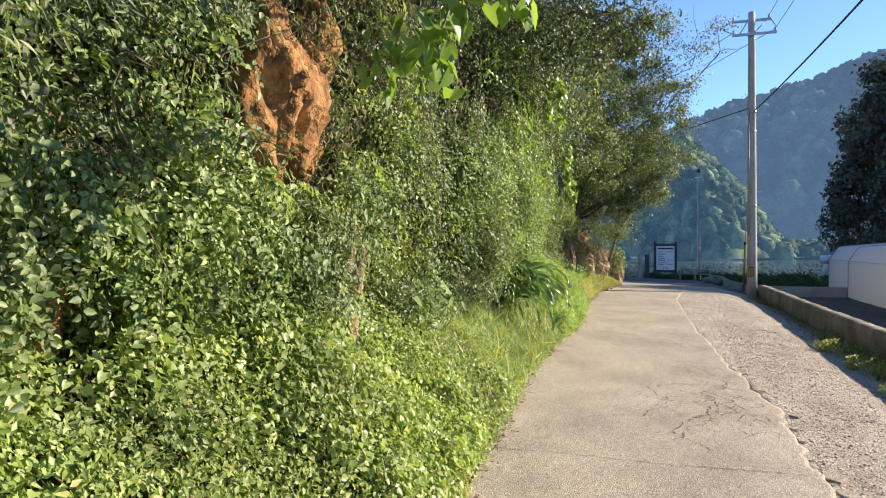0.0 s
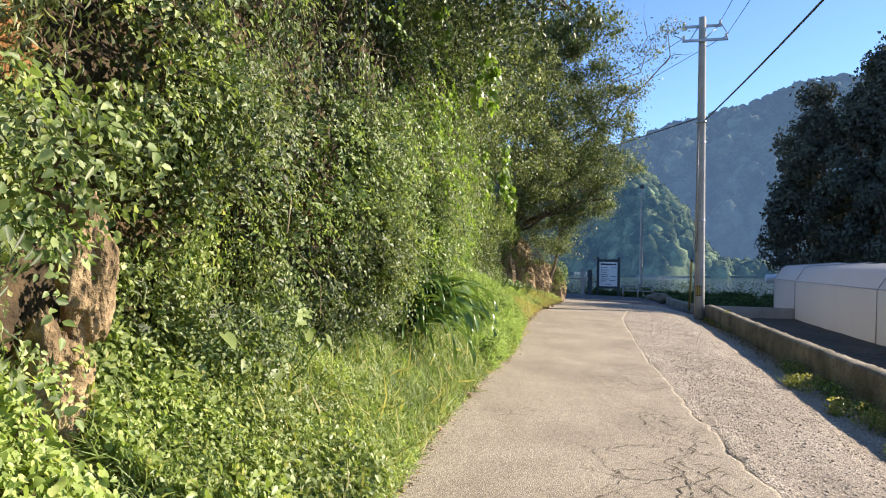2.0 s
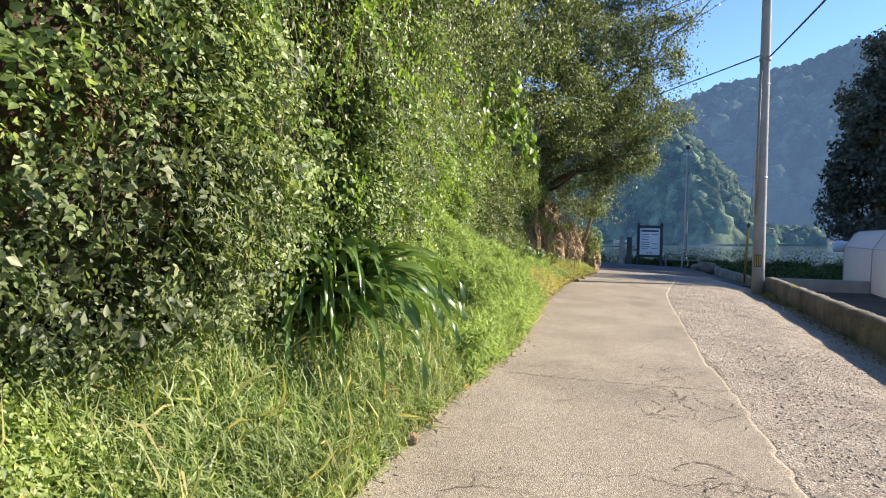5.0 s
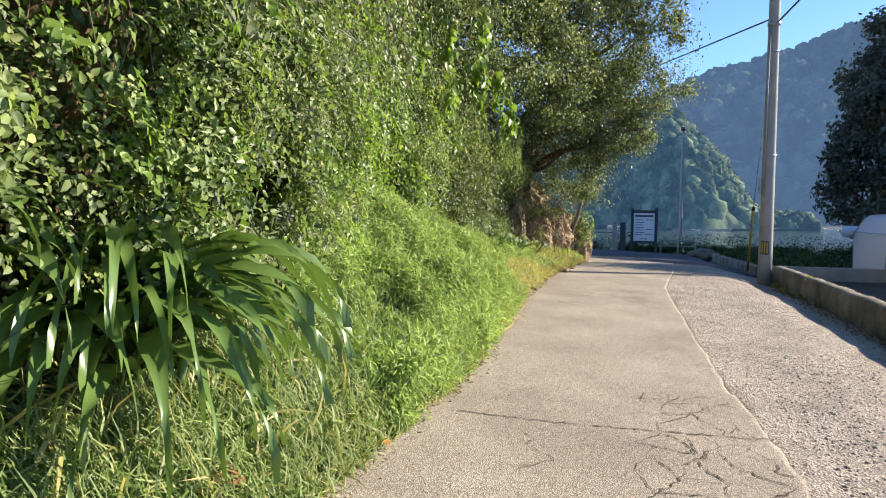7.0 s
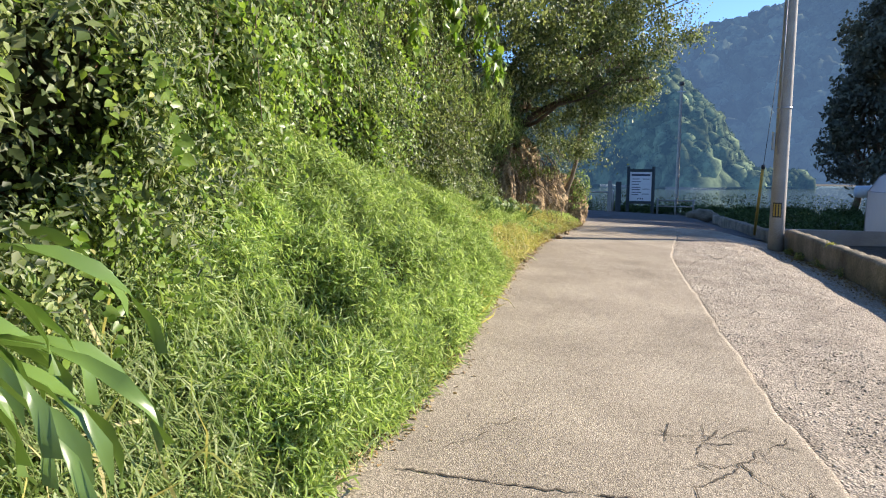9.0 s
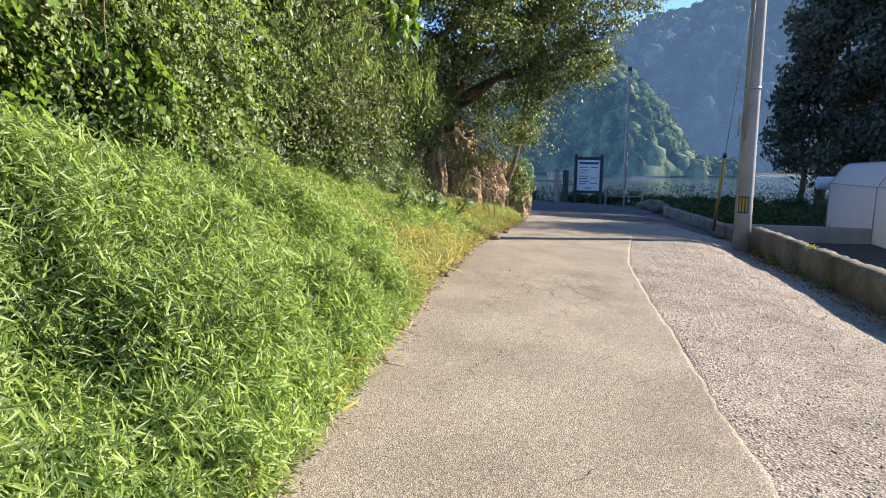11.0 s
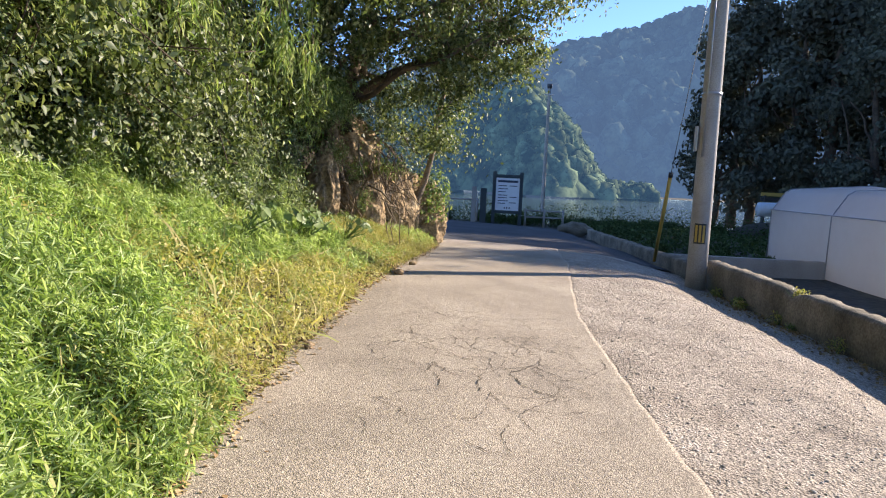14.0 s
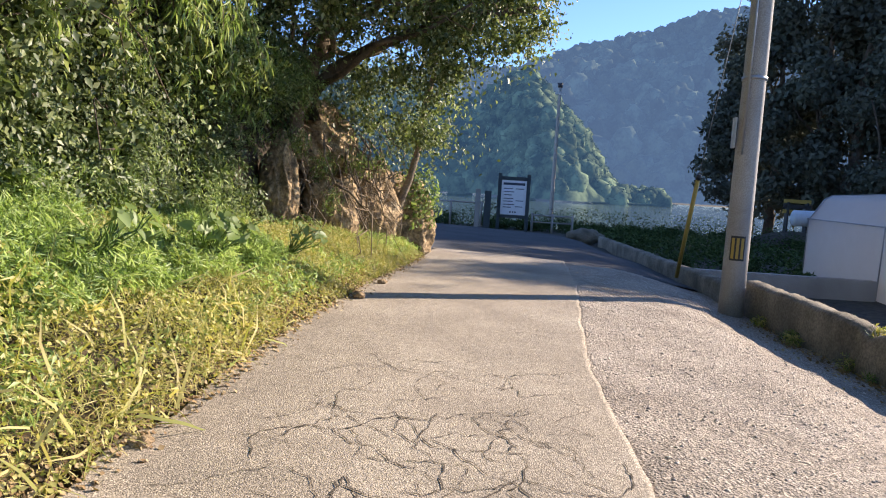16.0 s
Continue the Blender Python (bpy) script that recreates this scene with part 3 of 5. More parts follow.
def wall_fn(y, s):
    ring = np.array([(0, -0.5), (0.0, 0.36), (0.03, 0.41), (0.22, 0.42), (0.26, 0.38), (0.27, -0.7)])
    i = np.clip(np.round(s * 5).astype(int), 0, 5)
    x = wall_x(y) + ring[i, 0]
    p = np.stack([x, y, ring[i, 1]], -1)
    w = (vnoise(p, 1.3, 11) - 0.5) * 0.03 + (vnoise(p, 6, 12) - 0.5) * 0.03 + (vnoise(p, 17, 13) - 0.5) * 0.02
    top = np.interp(y, (3, 11, 20), (0.02, -0.07, -0.11)) - 0.10 * np.exp(-((y - 17.35) / 0.16) ** 2)
    z = ring[i, 1] + np.where(ring[i, 1] > 0, w + top, 0) - 0.55 * np.clip((y - 23) / 21, 0, 1)
    return np.stack([x + w * 0.6, y, z], -1)


tagged(part("wall_low", grid_mesh("low_wall", wall_fn, np.linspace(-14, 21.0, 420), np.linspace(0, 1, 6), M_wall, False)),
       "low weathered concrete retaining wall along the field", "low wall", kind="structure")
tagged(part("wall_low_far", grid_mesh("low_wall_far", lambda y, s: wall_fn(y, s) + np.array([-0.06, 0, -0.2]), np.linspace(21.0, 37, 90), np.linspace(0, 1, 6), M_wall, False)),
       "low concrete kerb wall continuing past the pole", "low wall", kind="structure")


# ---- distance ----
def hill_fn(cx, cy, half, depth, top, seed, spur=0.0):
    def fn(a, b2):
        x = cx + (a - 0.5) * 2 * half
        p = np.stack([x, 0 * x + seed * 31.0, 0 * x], -1)
        prof = top(x) * (0.92 + 0.16 * vnoise(p, 0.03, seed))
        y = cy + depth * b2 + (vnoise(p, 0.012, seed + 1) - 0.5) * 30 * (1 - b2) - spur * np.exp(-((x - 16) / 20) ** 2) * (1 - 0.6 * b2)
        z = -2.5 + prof * np.sin(np.clip(b2, 0, 1) * 1.5708) ** 0.8
        q = np.stack([x, y, z], -1)
        z = z + (vnoise(q, 0.06, seed + 2) - 0.5) * 7 * np.clip(b2 * 4, 0, 1)
        return np.stack([x, y, z], -1)
    return fn


def lump_shape(sub):
    bm = bmesh.new()
    bmesh.ops.create_icosphere(bm, subdivisions=sub, radius=1)
    v2 = np.array([tuple(q.co) for q in bm.verts])
    f2 = np.array([[q.index for q in face2.verts] for face2 in bm.faces])
    bm.free()
    return v2, f2


def woods(name, fn, n, r, sub, k, mat, label, a0, a1):
    """A wooded hillside: the ground, billowing crowns on it and their leafy outline."""
    P = fn(np.where(rng.random(n) < 0.8, rng.uniform(a0, a1, n), rng.random(n)), rng.random(n) ** 0.8)
    R = r * rng.uniform(0.5, 1.3, n)
    bv, bf = lump_shape(sub)
    w = unit(bv)[None] * R[:, None, None] * np.array([0.95, 0.95, 1.15])
    V = (P[:, None] + w).reshape(-1, 3)
    grow = 0.5 + 0.65 * vnoise(V, 1.9 / r, 81) + 0.35 * vnoise(V, 4.6 / r, 82)
    V = (P[:, None] + w * grow.reshape(n, -1, 1)).reshape(-1, 3)
    F = (bf[None] + (np.arange(n) * len(bv))[:, None, None]).reshape(-1, 3)
    tagged(part("woods", mesh_of("crowns", V, F, mat, True)), "dense tree crowns covering the hillside across the lake", "woods", kind="stuff")
    pick = rng.integers(0, len(V), n * k)
    d = unit(rng.normal(0, 1, (n * k, 3)))
    me = leaf_mesh("leaves", V[pick] + d * r * rng.uniform(0.0, 0.28, (n * k, 1)), d, r * 0.2, OVATE, mat, 0.6, 0.4, sunny=0.0)
    tagged(part("woods", me), "leafy sprays on the tree crowns across the lake", "woods", kind="stuff")
    g = part("backdrop", grid_mesh(name, fn, np.linspace(0, 1, 90), np.linspace(0, 1, 40), mat))
    tagged(g, label, "hill", kind="structure")


near_hill = hill_fn(-95, 262, 150, 90, lambda x: np.interp(x, (-250, -60, -22, 6, 24, 38, 46), (62, 50, 42, 53, 34, 12, 0)), 3, 45.0)
far_hill = hill_fn(190, 330, 420, 260, lambda x: np.interp(x, (-230, -20, 0, 60, 150, 300, 600), (84, 86, 87, 103, 130, 156, 178)), 5)
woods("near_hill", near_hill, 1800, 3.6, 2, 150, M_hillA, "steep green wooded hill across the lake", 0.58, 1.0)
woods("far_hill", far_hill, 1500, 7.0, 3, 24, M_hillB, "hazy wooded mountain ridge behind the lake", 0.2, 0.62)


# ---- utility pole, wires, guy guard ----
def utility_pole(x, y, z, h, r0, r1, label):
    p = thing("utility_pole", label, "utility pole", at=(x, y, z))
    n = 10
    part("shaft", tube("shaft", [(0, 0, -0.4 + (h + 0.4) * i / n) for i in range(n + 1)], [r0 + (r1 - r0) * i / n for i in range(n + 1)], M_pole, 20), p)
    return p


POLE = (2.34, 20.7)
pole = utility_pole(*POLE, 0.0, 10.65, 0.185, 0.12, "tall round grey concrete utility pole at the road edge")
for za, xs, ya in ((9.78, (-0.70, 0.84), -0.15), (10.38, (-0.68, 0.68), 0.15)):
    arm = part("crossarm", box("crossarm", (xs[0], ya - 0.04, za - 0.045), (xs[1], ya + 0.04, za + 0.045), M_steel, 0.008), pole)
    for xx in ((xs[0] + 0.06), (xs[1] - 0.06)):
        part("insulator", tube("insulator", [(xx, ya, za + 0.04), (xx, ya, za + 0.07), (xx, ya, za + 0.12), (xx, ya, za + 0.16), (xx, ya, za + 0.2)], [0.03, 0.055, 0.035, 0.055, 0.025], M_insul, 10), arm)
part("brace", tube("brace", [(-0.08, 0.1, 10.42), (-0.45, -0.14, 9.8)], 0.02, M_steel), pole)
part("brace", tube("brace", [(0.55, 0.15, 10.36), (0.08, -0.1, 9.85)], 0.02, M_steel), pole)
part("jumper", tube("jumper", [(-0.66, 0.15, 10.42), (-0.85, 0.05, 10.3), (-1.02, -0.1, 10.12), (-0.98, -0.14, 10.0), (-0.7, -0.15, 9.86)], 0.016, M_cable, 6), pole, "black jumper cable looped between the crossarms")
part("jumper", tube("jumper", [(0.66, 0.15, 10.42), (0.8, 0.0, 10.1), (0.84, -0.15, 9.95)], 0.014, M_cable, 6), pole, "black jumper cable looped between the crossarms")
part("clamp", tube("clamp", [(0, 0, 6.82), (0, 0, 6.92)], 0.165, M_steel, 16), pole)
for za, w in ((9.6, 0.13), (6.1, 0.16), (3.3, 0.178)):
    part("band", tube("band", [(0, 0, za), (0, 0, za + 0.05)], w, M_steel, 16), pole)
# conduit down the side
part("conduit", tube("conduit", [(-0.13, -0.16, 2.2), (-0.12, -0.155, 4.5), (-0.10, -0.14, 6.8)], 0.018, M_steel), pole)
part("notice_plate", box("plate", (-0.235, -0.05, 2.3), (-0.195, 0.05, 2.75), M_plate, 0.005), pole)


def curved_plate(name, r, z0, z1, a0, a1, mat):
    A = np.linspace(a0, a1, 8)
    V, F = [], []
    for rr in (r, r + 0.006):
        for a in A:
            V += [(rr * math.cos(a), rr * math.sin(a), z0), (rr * math.cos(a), rr * math.sin(a), z1)]
    k = len(A) * 2
    for i in range(len(A) - 1):
        F += [(2 * i, 2 * i + 1, 2 * i + 3, 2 * i + 2), (k + 2 * i, k + 2 * i + 2, k + 2 * i + 3, k + 2 * i + 1)]
        F += [(2 * i + 1, k + 2 * i + 1, k + 2 * i + 3, 2 * i + 3), (2 * i, 2 * i + 2, k + 2 * i + 2, k + 2 * i)]
    F += [(0, k, k + 1, 1), (k - 2, k - 1, 2 * k - 1, 2 * k - 2)]
    return mesh_of(name, V, F, mat)


face = math.atan2(-1.0, -0.3)
sleeve = part("warning_sleeve", curved_plate("sleeve", 0.184, 0.63, 1.0, face - 0.56, face + 0.56, M_black), pole, "black sleeve with yellow upright stripes")
for k in range(3):
    c = face - 0.34 + 0.34 * k
    part("stripe", curved_plate("stripe", 0.191, 0.66, 0.97, c - 0.10, c + 0.10, M_yellow), sleeve)

far_pole = utility_pole(2.1, 58.5, -2.0, 10.6, 0.16, 0.1, "slim grey utility pole by the lake shore")
part("crossarm", box("crossarm", (-0.35, -0.12, 10.0), (0.35, -0.05, 10.08), M_steel, 0), far_pole)
part("insulator", tube("insulator", [(0, 0, 10.5), (0, 0, 10.8)], [0.16, 0.2], M_cable), far_pole)


def wire(name, a, b2, sag, r, label):
    a, b2 = Vector(a), Vector(b2)
    pts = [a.lerp(b2, i / 24) - Vector((0, 0, sag * 4 * (i / 24) * (1 - i / 24))) for i in range(25)]
    o = part(name, tube(name, pts, r, M_cable, 6))
    return tagged(o, label, "cable")


wire("service_cable", (2.40, 20.53, 6.87), (4.07, -24, 7.85), 0.68, 0.024, "thick black service cable from the concrete pole")
wire("service_cable", (2.36, 20.86, 7.08), (-17.5, 56, 6.8), 0.06, 0.022, "thick black service cable towards the lake")
wire("power_line", (3.12, 20.55, 9.9), (3.23, -24, 8.75), 0.5, 0.011, "thin black overhead power line")
wire("power_line", (2.9, 20.85, 10.4), (4.53, -24, 12.75), 0.5, 0.011, "thin black overhead power line")
for xo in (-0.64, 0.78):
    wire("power_line", (2.34 + xo, 20.55, 9.9), (-15 + xo, 56, 9.4), 0.3, 0.011, "thin black overhead power line")

guy = thing("guy_guard", "yellow plastic guard tube on the pole's guy wire", "guy wire", at=(2.40, 24.24, -0.02))
part("guard", tube("guard", [(0, 0, -0.1), (-0.045, -1.05, 1.9)], 0.042, M_yellow, 12), guy)
part("stay_wire", tube("stay", [(-0.045, -1.05, 1.9), (-0.06, -3.36, 6.3)], 0.008, M_steel, 6), guy)
part("cap", tube("cap", [(-0.045, -1.05, 1.88), (-0.047, -1.09, 1.97)], 0.05, M_black, 12), guy)


# ---- notice board ----
sz = float(road_z(-0.8, 44.4)) - 0.02
board = thing("notice_board", "large notice board with dark posts and white panel", "notice board", at=(-0.79, 44.44, sz))
for xx in (-0.72, 0.72):
    part("post", box("post", (xx - 0.09, -0.09, -0.3), (xx + 0.09, 0.09, 2.65), M_signwood, 0.012), board)
part("top_rail", box("rail", (-0.63, -0.06, 2.32), (0.63, 0.06, 2.5), M_signwood, 0.01), board)
part("bottom_rail", box("rail", (-0.63, -0.06, 0.42), (0.63, 0.06, 0.58), M_signwood, 0.01), board)
panel = part("panel", box("panel", (-0.63, -0.03, 0.58), (0.63, 0.03, 2.32), M_signboard, 0.004), board)
part("text_bar", box("bar", (-0.54, -0.036, 2.08), (0.54, -0.032, 2.2), M_ink, 0), panel)
for k, (x0, x1, zz) in enumerate([(-0.5, -0.05, 1.9), (-0.5, 0.02, 1.74), (-0.5, -0.1, 1.58), (0.1, 0.5, 1.9), (-0.5, 0.0, 1.4), (-0.5, -0.02, 1.26), (0.12, 0.5, 1.3), (-0.5, 0.05, 1.1), (-0.5, -0.1, 0.96), (0.1, 0.48, 1.0)]):
    part("text_bar", box("bar", (x0, -0.036, zz - 0.02), (x1, -0.032, zz + 0.02), M_ink, 0), panel)
for k in range(3):
    part("text_mark", box("bar", (-0.16 + 0.13 * k, -0.036, 0.68), (-0.09 + 0.13 * k, -0.032, 0.76), M_ink, 0), panel)


def rail_fence(x0, y0, x1, n, h, rails, label):
    f = thing("fence", label, "fence", at=(x0, y0, float(road_z(x0, y0))))
    w = x1 - x0
    for i in range(n + 1):
        part("post", tube("post", [(w * i / n, 0, -0.3), (w * i / n, 0, h)], 0.06, M_fence, 8), f)
    for z in rails:
        part("rail", tube("rail", [(0, 0, z), (w, 0, z)], 0.04, M_fence, 8), f)


rail_fence(0.25, 45.0, 2.3, 2, 0.75, (0.3, 0.65), "low weathered wooden rail fence near the notice board")
rail_fence(-5.6, 45.2, -2.4, 2, 1.0, (0.9,), "weathered post and rail fence by the lake")
for xx, hh, rr in ((-2.55, 1.7, 0.12), (-2.05, 1.65, 0.16)):
    g = thing("gate_post", "stout weathered post by the lake fence", "post", "gate posts", at=(xx, 43.6, float(road_z(xx, 43.6))))
    part("shaft", box("shaft", (-rr, -rr, -0.2), (rr, rr, hh), M_fence if rr < 0.13 else M_signwood, 0.02), g)
bz = float(road_z(1.6, 39.0))
bm = bmesh.new()
bmesh.ops.create_icosphere(bm, subdivisions=3, radius=1)
for q in bm.verts:
    k = 1 + 0.25 * (noise.noise(q.co * 2.1))
    q.co = Vector((q.co.x * 0.75, q.co.y * 0.5, q.co.z * 0.34)) * k
o = part("boulder", bm_mesh("boulder", bm, M_wall, True))
o.location = (2.2, 38.5, bz + 0.12)
tagged(o, "pale rounded boulder beside the junction", "boulder")

# ---- white vinyl greenhouse ----
GX, GY0, GY1, GZ = 6.35, 7.0, 27.7, -0.36
gh = thing("greenhouse", "long low greenhouse covered in white vinyl sheeting", "greenhouse", at=(GX, GY0, GZ))
prof = [(0, 0), (0.02, 1.48), (0.07, 1.56), (0.34, 2.0), (0.5, 2.1), (2.6, 2.28), (4.7, 2.1), (4.86, 2.0), (5.13, 1.56), (5.18, 1.48), (5.2, 0)]
ly = np.linspace(0, GY1 - GY0, 60)
pa = np.array(prof)


def skin_fn(y, s):
    i = np.clip(np.round(s * (len(prof) - 1)).astype(int), 0, len(prof) - 1)
    w = (vnoise(np.stack([pa[i, 1], y, 0 * y], -1), 1.4, 21) - 0.5) * 0.05
    bay = np.abs(np.sin(y * math.pi / 2.6)) * 0.03
    return np.stack([pa[i, 0] + w + bay * (pa[i, 0] < 1), y, pa[i, 1] - bay * (pa[i, 1] > 1.5)], -1)


part("sheet", grid_mesh("sheet", skin_fn, ly, np.linspace(0, 1, len(prof)), M_vinyl), gh)
for yy in (0.0, GY1 - GY0):
    part("end_sheet", mesh_of("end_sheet", [(a, yy, c) for a, c in prof], [tuple(range(len(prof)))], M_vinyl), gh)
for yy in (0.0, 9.0, 17.3, GY1 - GY0):
    part("hoop", tube("hoop", [(a - 0.012 if a < 2.6 else a + 0.012, yy, c + 0.012) for a, c in prof], 0.014, M_steel, 6), gh)
part("sheet_rail", tube("sheet_rail", [(-0.02, 0, 1.52), (-0.02, GY1 - GY0, 1.52)], 0.016, M_steel, 6), gh)
part("rolled_sheet", tube("rolled_sheet", [(-0.32, GY1 - GY0 + 0.2, 1.5), (-0.28, GY1 - GY0 + 0.2, 1.5), (0.5, GY1 - GY0 + 0.2, 1.52), (0.54, GY1 - GY0 + 0.2, 1.52)], [0.13, 0.2, 0.2, 0.14], M_bluevinyl, 16), gh, "pale blue rolled-up end sheet")
tagged(part("wall_field_kerb", box("field_kerb", (2.7, 24.2, -0.6), (6.3, 24.42, 0.07), M_pole, 0.02)), "short concrete kerb between pole and greenhouse", "kerb", kind="structure")
barrier = thing("barrier", "yellow and black striped road barrier", "barrier", at=(14.45, 48.0, -0.1))
for xx in (-0.5, 0.5):
    part("leg", box("leg", (xx - 0.04, -0.2, 0), (xx + 0.04, 0.2, 1.6), M_black, 0.01), barrier)
for k in range(3):
    part("slat", box("slat", (-0.7, -0.05, 1.0 + 0.28 * k), (0.7, 0.05, 1.2 + 0.28 * k), M_yellow if k % 2 == 0 else M_black, 0.01), barrier)


# ---- plants ----
def cloud(n, centre, radii, shell=0.55):
    d = unit(rng.normal(0, 1, (n, 3)))
    r = shell + (1 - shell) * rng.random(n) ** 0.7
    P = d * r[:, None] * np.array(radii)
    w = vnoise(P + np.array(centre), 1.1, 31)
    P = P * (0.65 + 0.7 * w[:, None]) + np.array(centre)
    return P, d


def stuff(name, me, label, category):
    return tagged(part(name, me), label, category, kind="stuff")


def slope_leaves(n, y0, y1, u0, u1, off0, off1, seed, hole=0.42, hscale=1.3):
    """Points in a clumpy layer before the hillside, with gaps, and their normals."""
    y, u = rng.uniform(y0, y1, n), rng.uniform(u0, u1, n)
    P, N = slope(y, u), slope_normal(y, u)
    c = vnoise(P, hscale, seed)
    c2 = vnoise(P, hscale * 3.1, seed + 1)
    k = 0.65 * c + 0.35 * c2
    d = off0 + (off1 - off0) * np.clip((k - 0.25) / 0.5, 0, 1) * rng.uniform(0.45, 1.0, n)
    tall = P * np.array([1.0, 1.0, 0.5])
    lump = np.clip((vnoise(tall, 0.9, 90) - 0.4) / 0.25, 0, 1) * 0.9 + np.clip((vnoise(tall, 2.2, 91) - 0.42) / 0.3, 0, 1) * 0.5
    void = (lump < 0.12 + 0.24 * np.clip((u - 1.3) / 0.3, 0, 1)) & (u > 1.2) & (y > -1.8) & (rng.random(n) < 0.68)
    d = d + lump * np.clip((u - 0.9) / 0.3, 0, 1) * (0.55 + 0.45 * rng.random(n)) * np.interp(y, (-5, -2), (0.12, 1))
    d = 1.15 * np.tanh(d / 1.15)
    d = d * np.where(P[:, 2] > 2.5, 1.0, np.interp(y, (16, 18.6, 23), (1, 0.3, 0.3)))
    keep = (k > hole + rng.normal(0, 0.04, n)) & ~void
    P = P + N * d[:, None] + rng.normal(0, 0.03, (n, 3))
    return P[keep], N[keep]


def not_on_lane(P, N):
    k = P[:, 0] < edge_x(P[:, 1]) + 0.08
    return P[k], N[k]


# bare rock window near the start
def bare(P, N, boxes):
    k = np.ones(len(P), bool)
    for y0, y1, z0, z1 in boxes:
        cy, cz = (y0 + y1) / 2, (z0 + z1) / 2
        q = ((P[:, 1] - cy) / ((y1 - y0) / 2)) ** 2 + ((P[:, 2] - cz) / ((z1 - z0) / 2)) ** 2
        k &= q + (vnoise(P, 3.0, 77) - 0.5) * 1.6 > 0.9
    return P[k], N[k]


BARE = [(-5.22, -5.0, 1.4, 1.75), (-4.5, -2.2, 2.0, 3.9), (-2.75, -2.3, 0.75, 1.7), (-2.65, -1.65, 1.2, 2.35), (18.7, 21.0, 0.6, 2.5), (20.8, 24.6, 0.2, 2.9)]

# deep shaded hollows in the thicket
HOLLOW = [(-1.75, -0.75, 1.5, 2.25), (-1.7, -0.6, 3.0, 3.6), (0.2, 2.2, 3.35, 4.3), (-0.2, 0.3, 1.5, 2.2), (2.2, 3.0, 2.4, 3.2), (3.4, 4.4, 1.6, 2.2), (6.6, 8.0, 2.9, 3.9), (-3.2, -2.5, 1.35, 1.9), (10.5, 12.2, 3.0, 4.0)]

# creeping broad leaves on the first bank
P, N = slope_leaves(44000, -7.5, -0.7, 0.05, 1.5, 0.03, 0.45, 41, 0.2)
P, N = bare(*not_on_lane(P, N), BARE)
stuff("creeper", leaf_mesh("creeper", P, N, 0.04, HEART, M_broad, 0.6, 0.5), "dense broad-leaved light green creeper on the bank", "creeper")
P, N = slope_leaves(76000, -7.5, 0.6, 0.0, 1.3, 0.02, 0.3, 43, 0.14)
P, N = bare(*not_on_lane(P, N), BARE)
stuff("creeper", leaf_mesh("creeper", P, N, 0.032, OVATE, M_broad, 0.7, 0.3), "small-leaved light green weeds among the creeper", "creeper")

# vines and shrubs over the rock: leafy sprigs, leaves painted shade-dark deep behind them
def sprigs(n, y0, y1, u0, u1, off0, off1, seed, hole, hscale, per, length, size, outline, mat, hang=0.6, face=0.5):
    """One mesh of leafy sprigs growing out of the hillside and drooping."""
    P, N = slope_leaves(n, y0, y1, u0, u1, off0, off1, seed, hole, hscale)
    P, N = bare(*not_on_lane(P, N), BARE + HOLLOW)
    m = len(P)
    L = length * rng.uniform(0.4, 1.3, m)
    D = unit(N * 0.6 + rng.normal(0, 0.55, (m, 3)) + np.array([0, 0, -hang]))
    fc = unit(N * 0.6 + rng.normal(0, face, (m, 3)) + np.array([0.1, -0.1, 0.35]))
    side = unit(np.cross(D, fc))
    t = (np.arange(per) + 0.4) / per
    Q = P[:, None] + D[:, None] * (L[:, None] * t)[:, :, None]
    Q[:, :, 2] -= 0.35 * L[:, None] * t ** 2
    sg = np.where(np.arange(per) % 2 == 0, 1.0, -1.0)
    al = D[:, None] * 0.7 + side[:, None] * sg[None, :, None]
    fn = np.repeat(fc, per, 0) * 1.4
    s2 = size * np.repeat(rng.uniform(0.7, 1.3, m), per) * rng.uniform(0.65, 1.2, m * per)
    return leaf_mesh("sprigs", Q.reshape(-1, 3) + rng.normal(0, 0.008, (m * per, 3)), fn, s2, outline, mat, 0.28, 0.4, al.reshape(-1, 3), 0.3)


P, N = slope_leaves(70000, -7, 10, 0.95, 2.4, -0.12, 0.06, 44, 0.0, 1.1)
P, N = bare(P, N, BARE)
stuff("shrubs", leaf_mesh("shrubs", P, N, 0.075, OVATE, M_shadeleaf, 0.8, 0.5), "dark shaded leaves deep in the thicket", "shrubs")
stuff("vines", sprigs(7500, -6.5, 9.5, 0.98, 1.7, 0.0, 0.75, 45, 0.42, 1.1, 13, 0.26, 0.04, ROUND, M_vine, 0.7), "thick tangle of green vines hanging over the rock", "vines")
stuff("shrubs", sprigs(11000, -6.5, 10, 1.0, 2.3, 0.0, 0.6, 47, 0.44, 0.8, 14, 0.28, 0.058, LANCE, M_dark, 0.2), "dark glossy narrow-leaved shrubs on the rock face", "shrubs")
stuff("vines", sprigs(3000, -3, 9, 0.8, 1.5, 0.1, 0.6, 46, 0.46, 1.3, 12, 0.24, 0.034, ROUND, M_broad, 0.5), "pale green climbing leaves on the lower thicket", "vines")
stuff("shrubs", sprigs(5000, -6.5, 10, 1.0, 2.3, 0.1, 0.7, 48, 0.5, 1.2, 11, 0.22, 0.05, OVATE, M_dark, 0.3), "dark glossy round-leaved shrubs on the rock face", "shrubs")
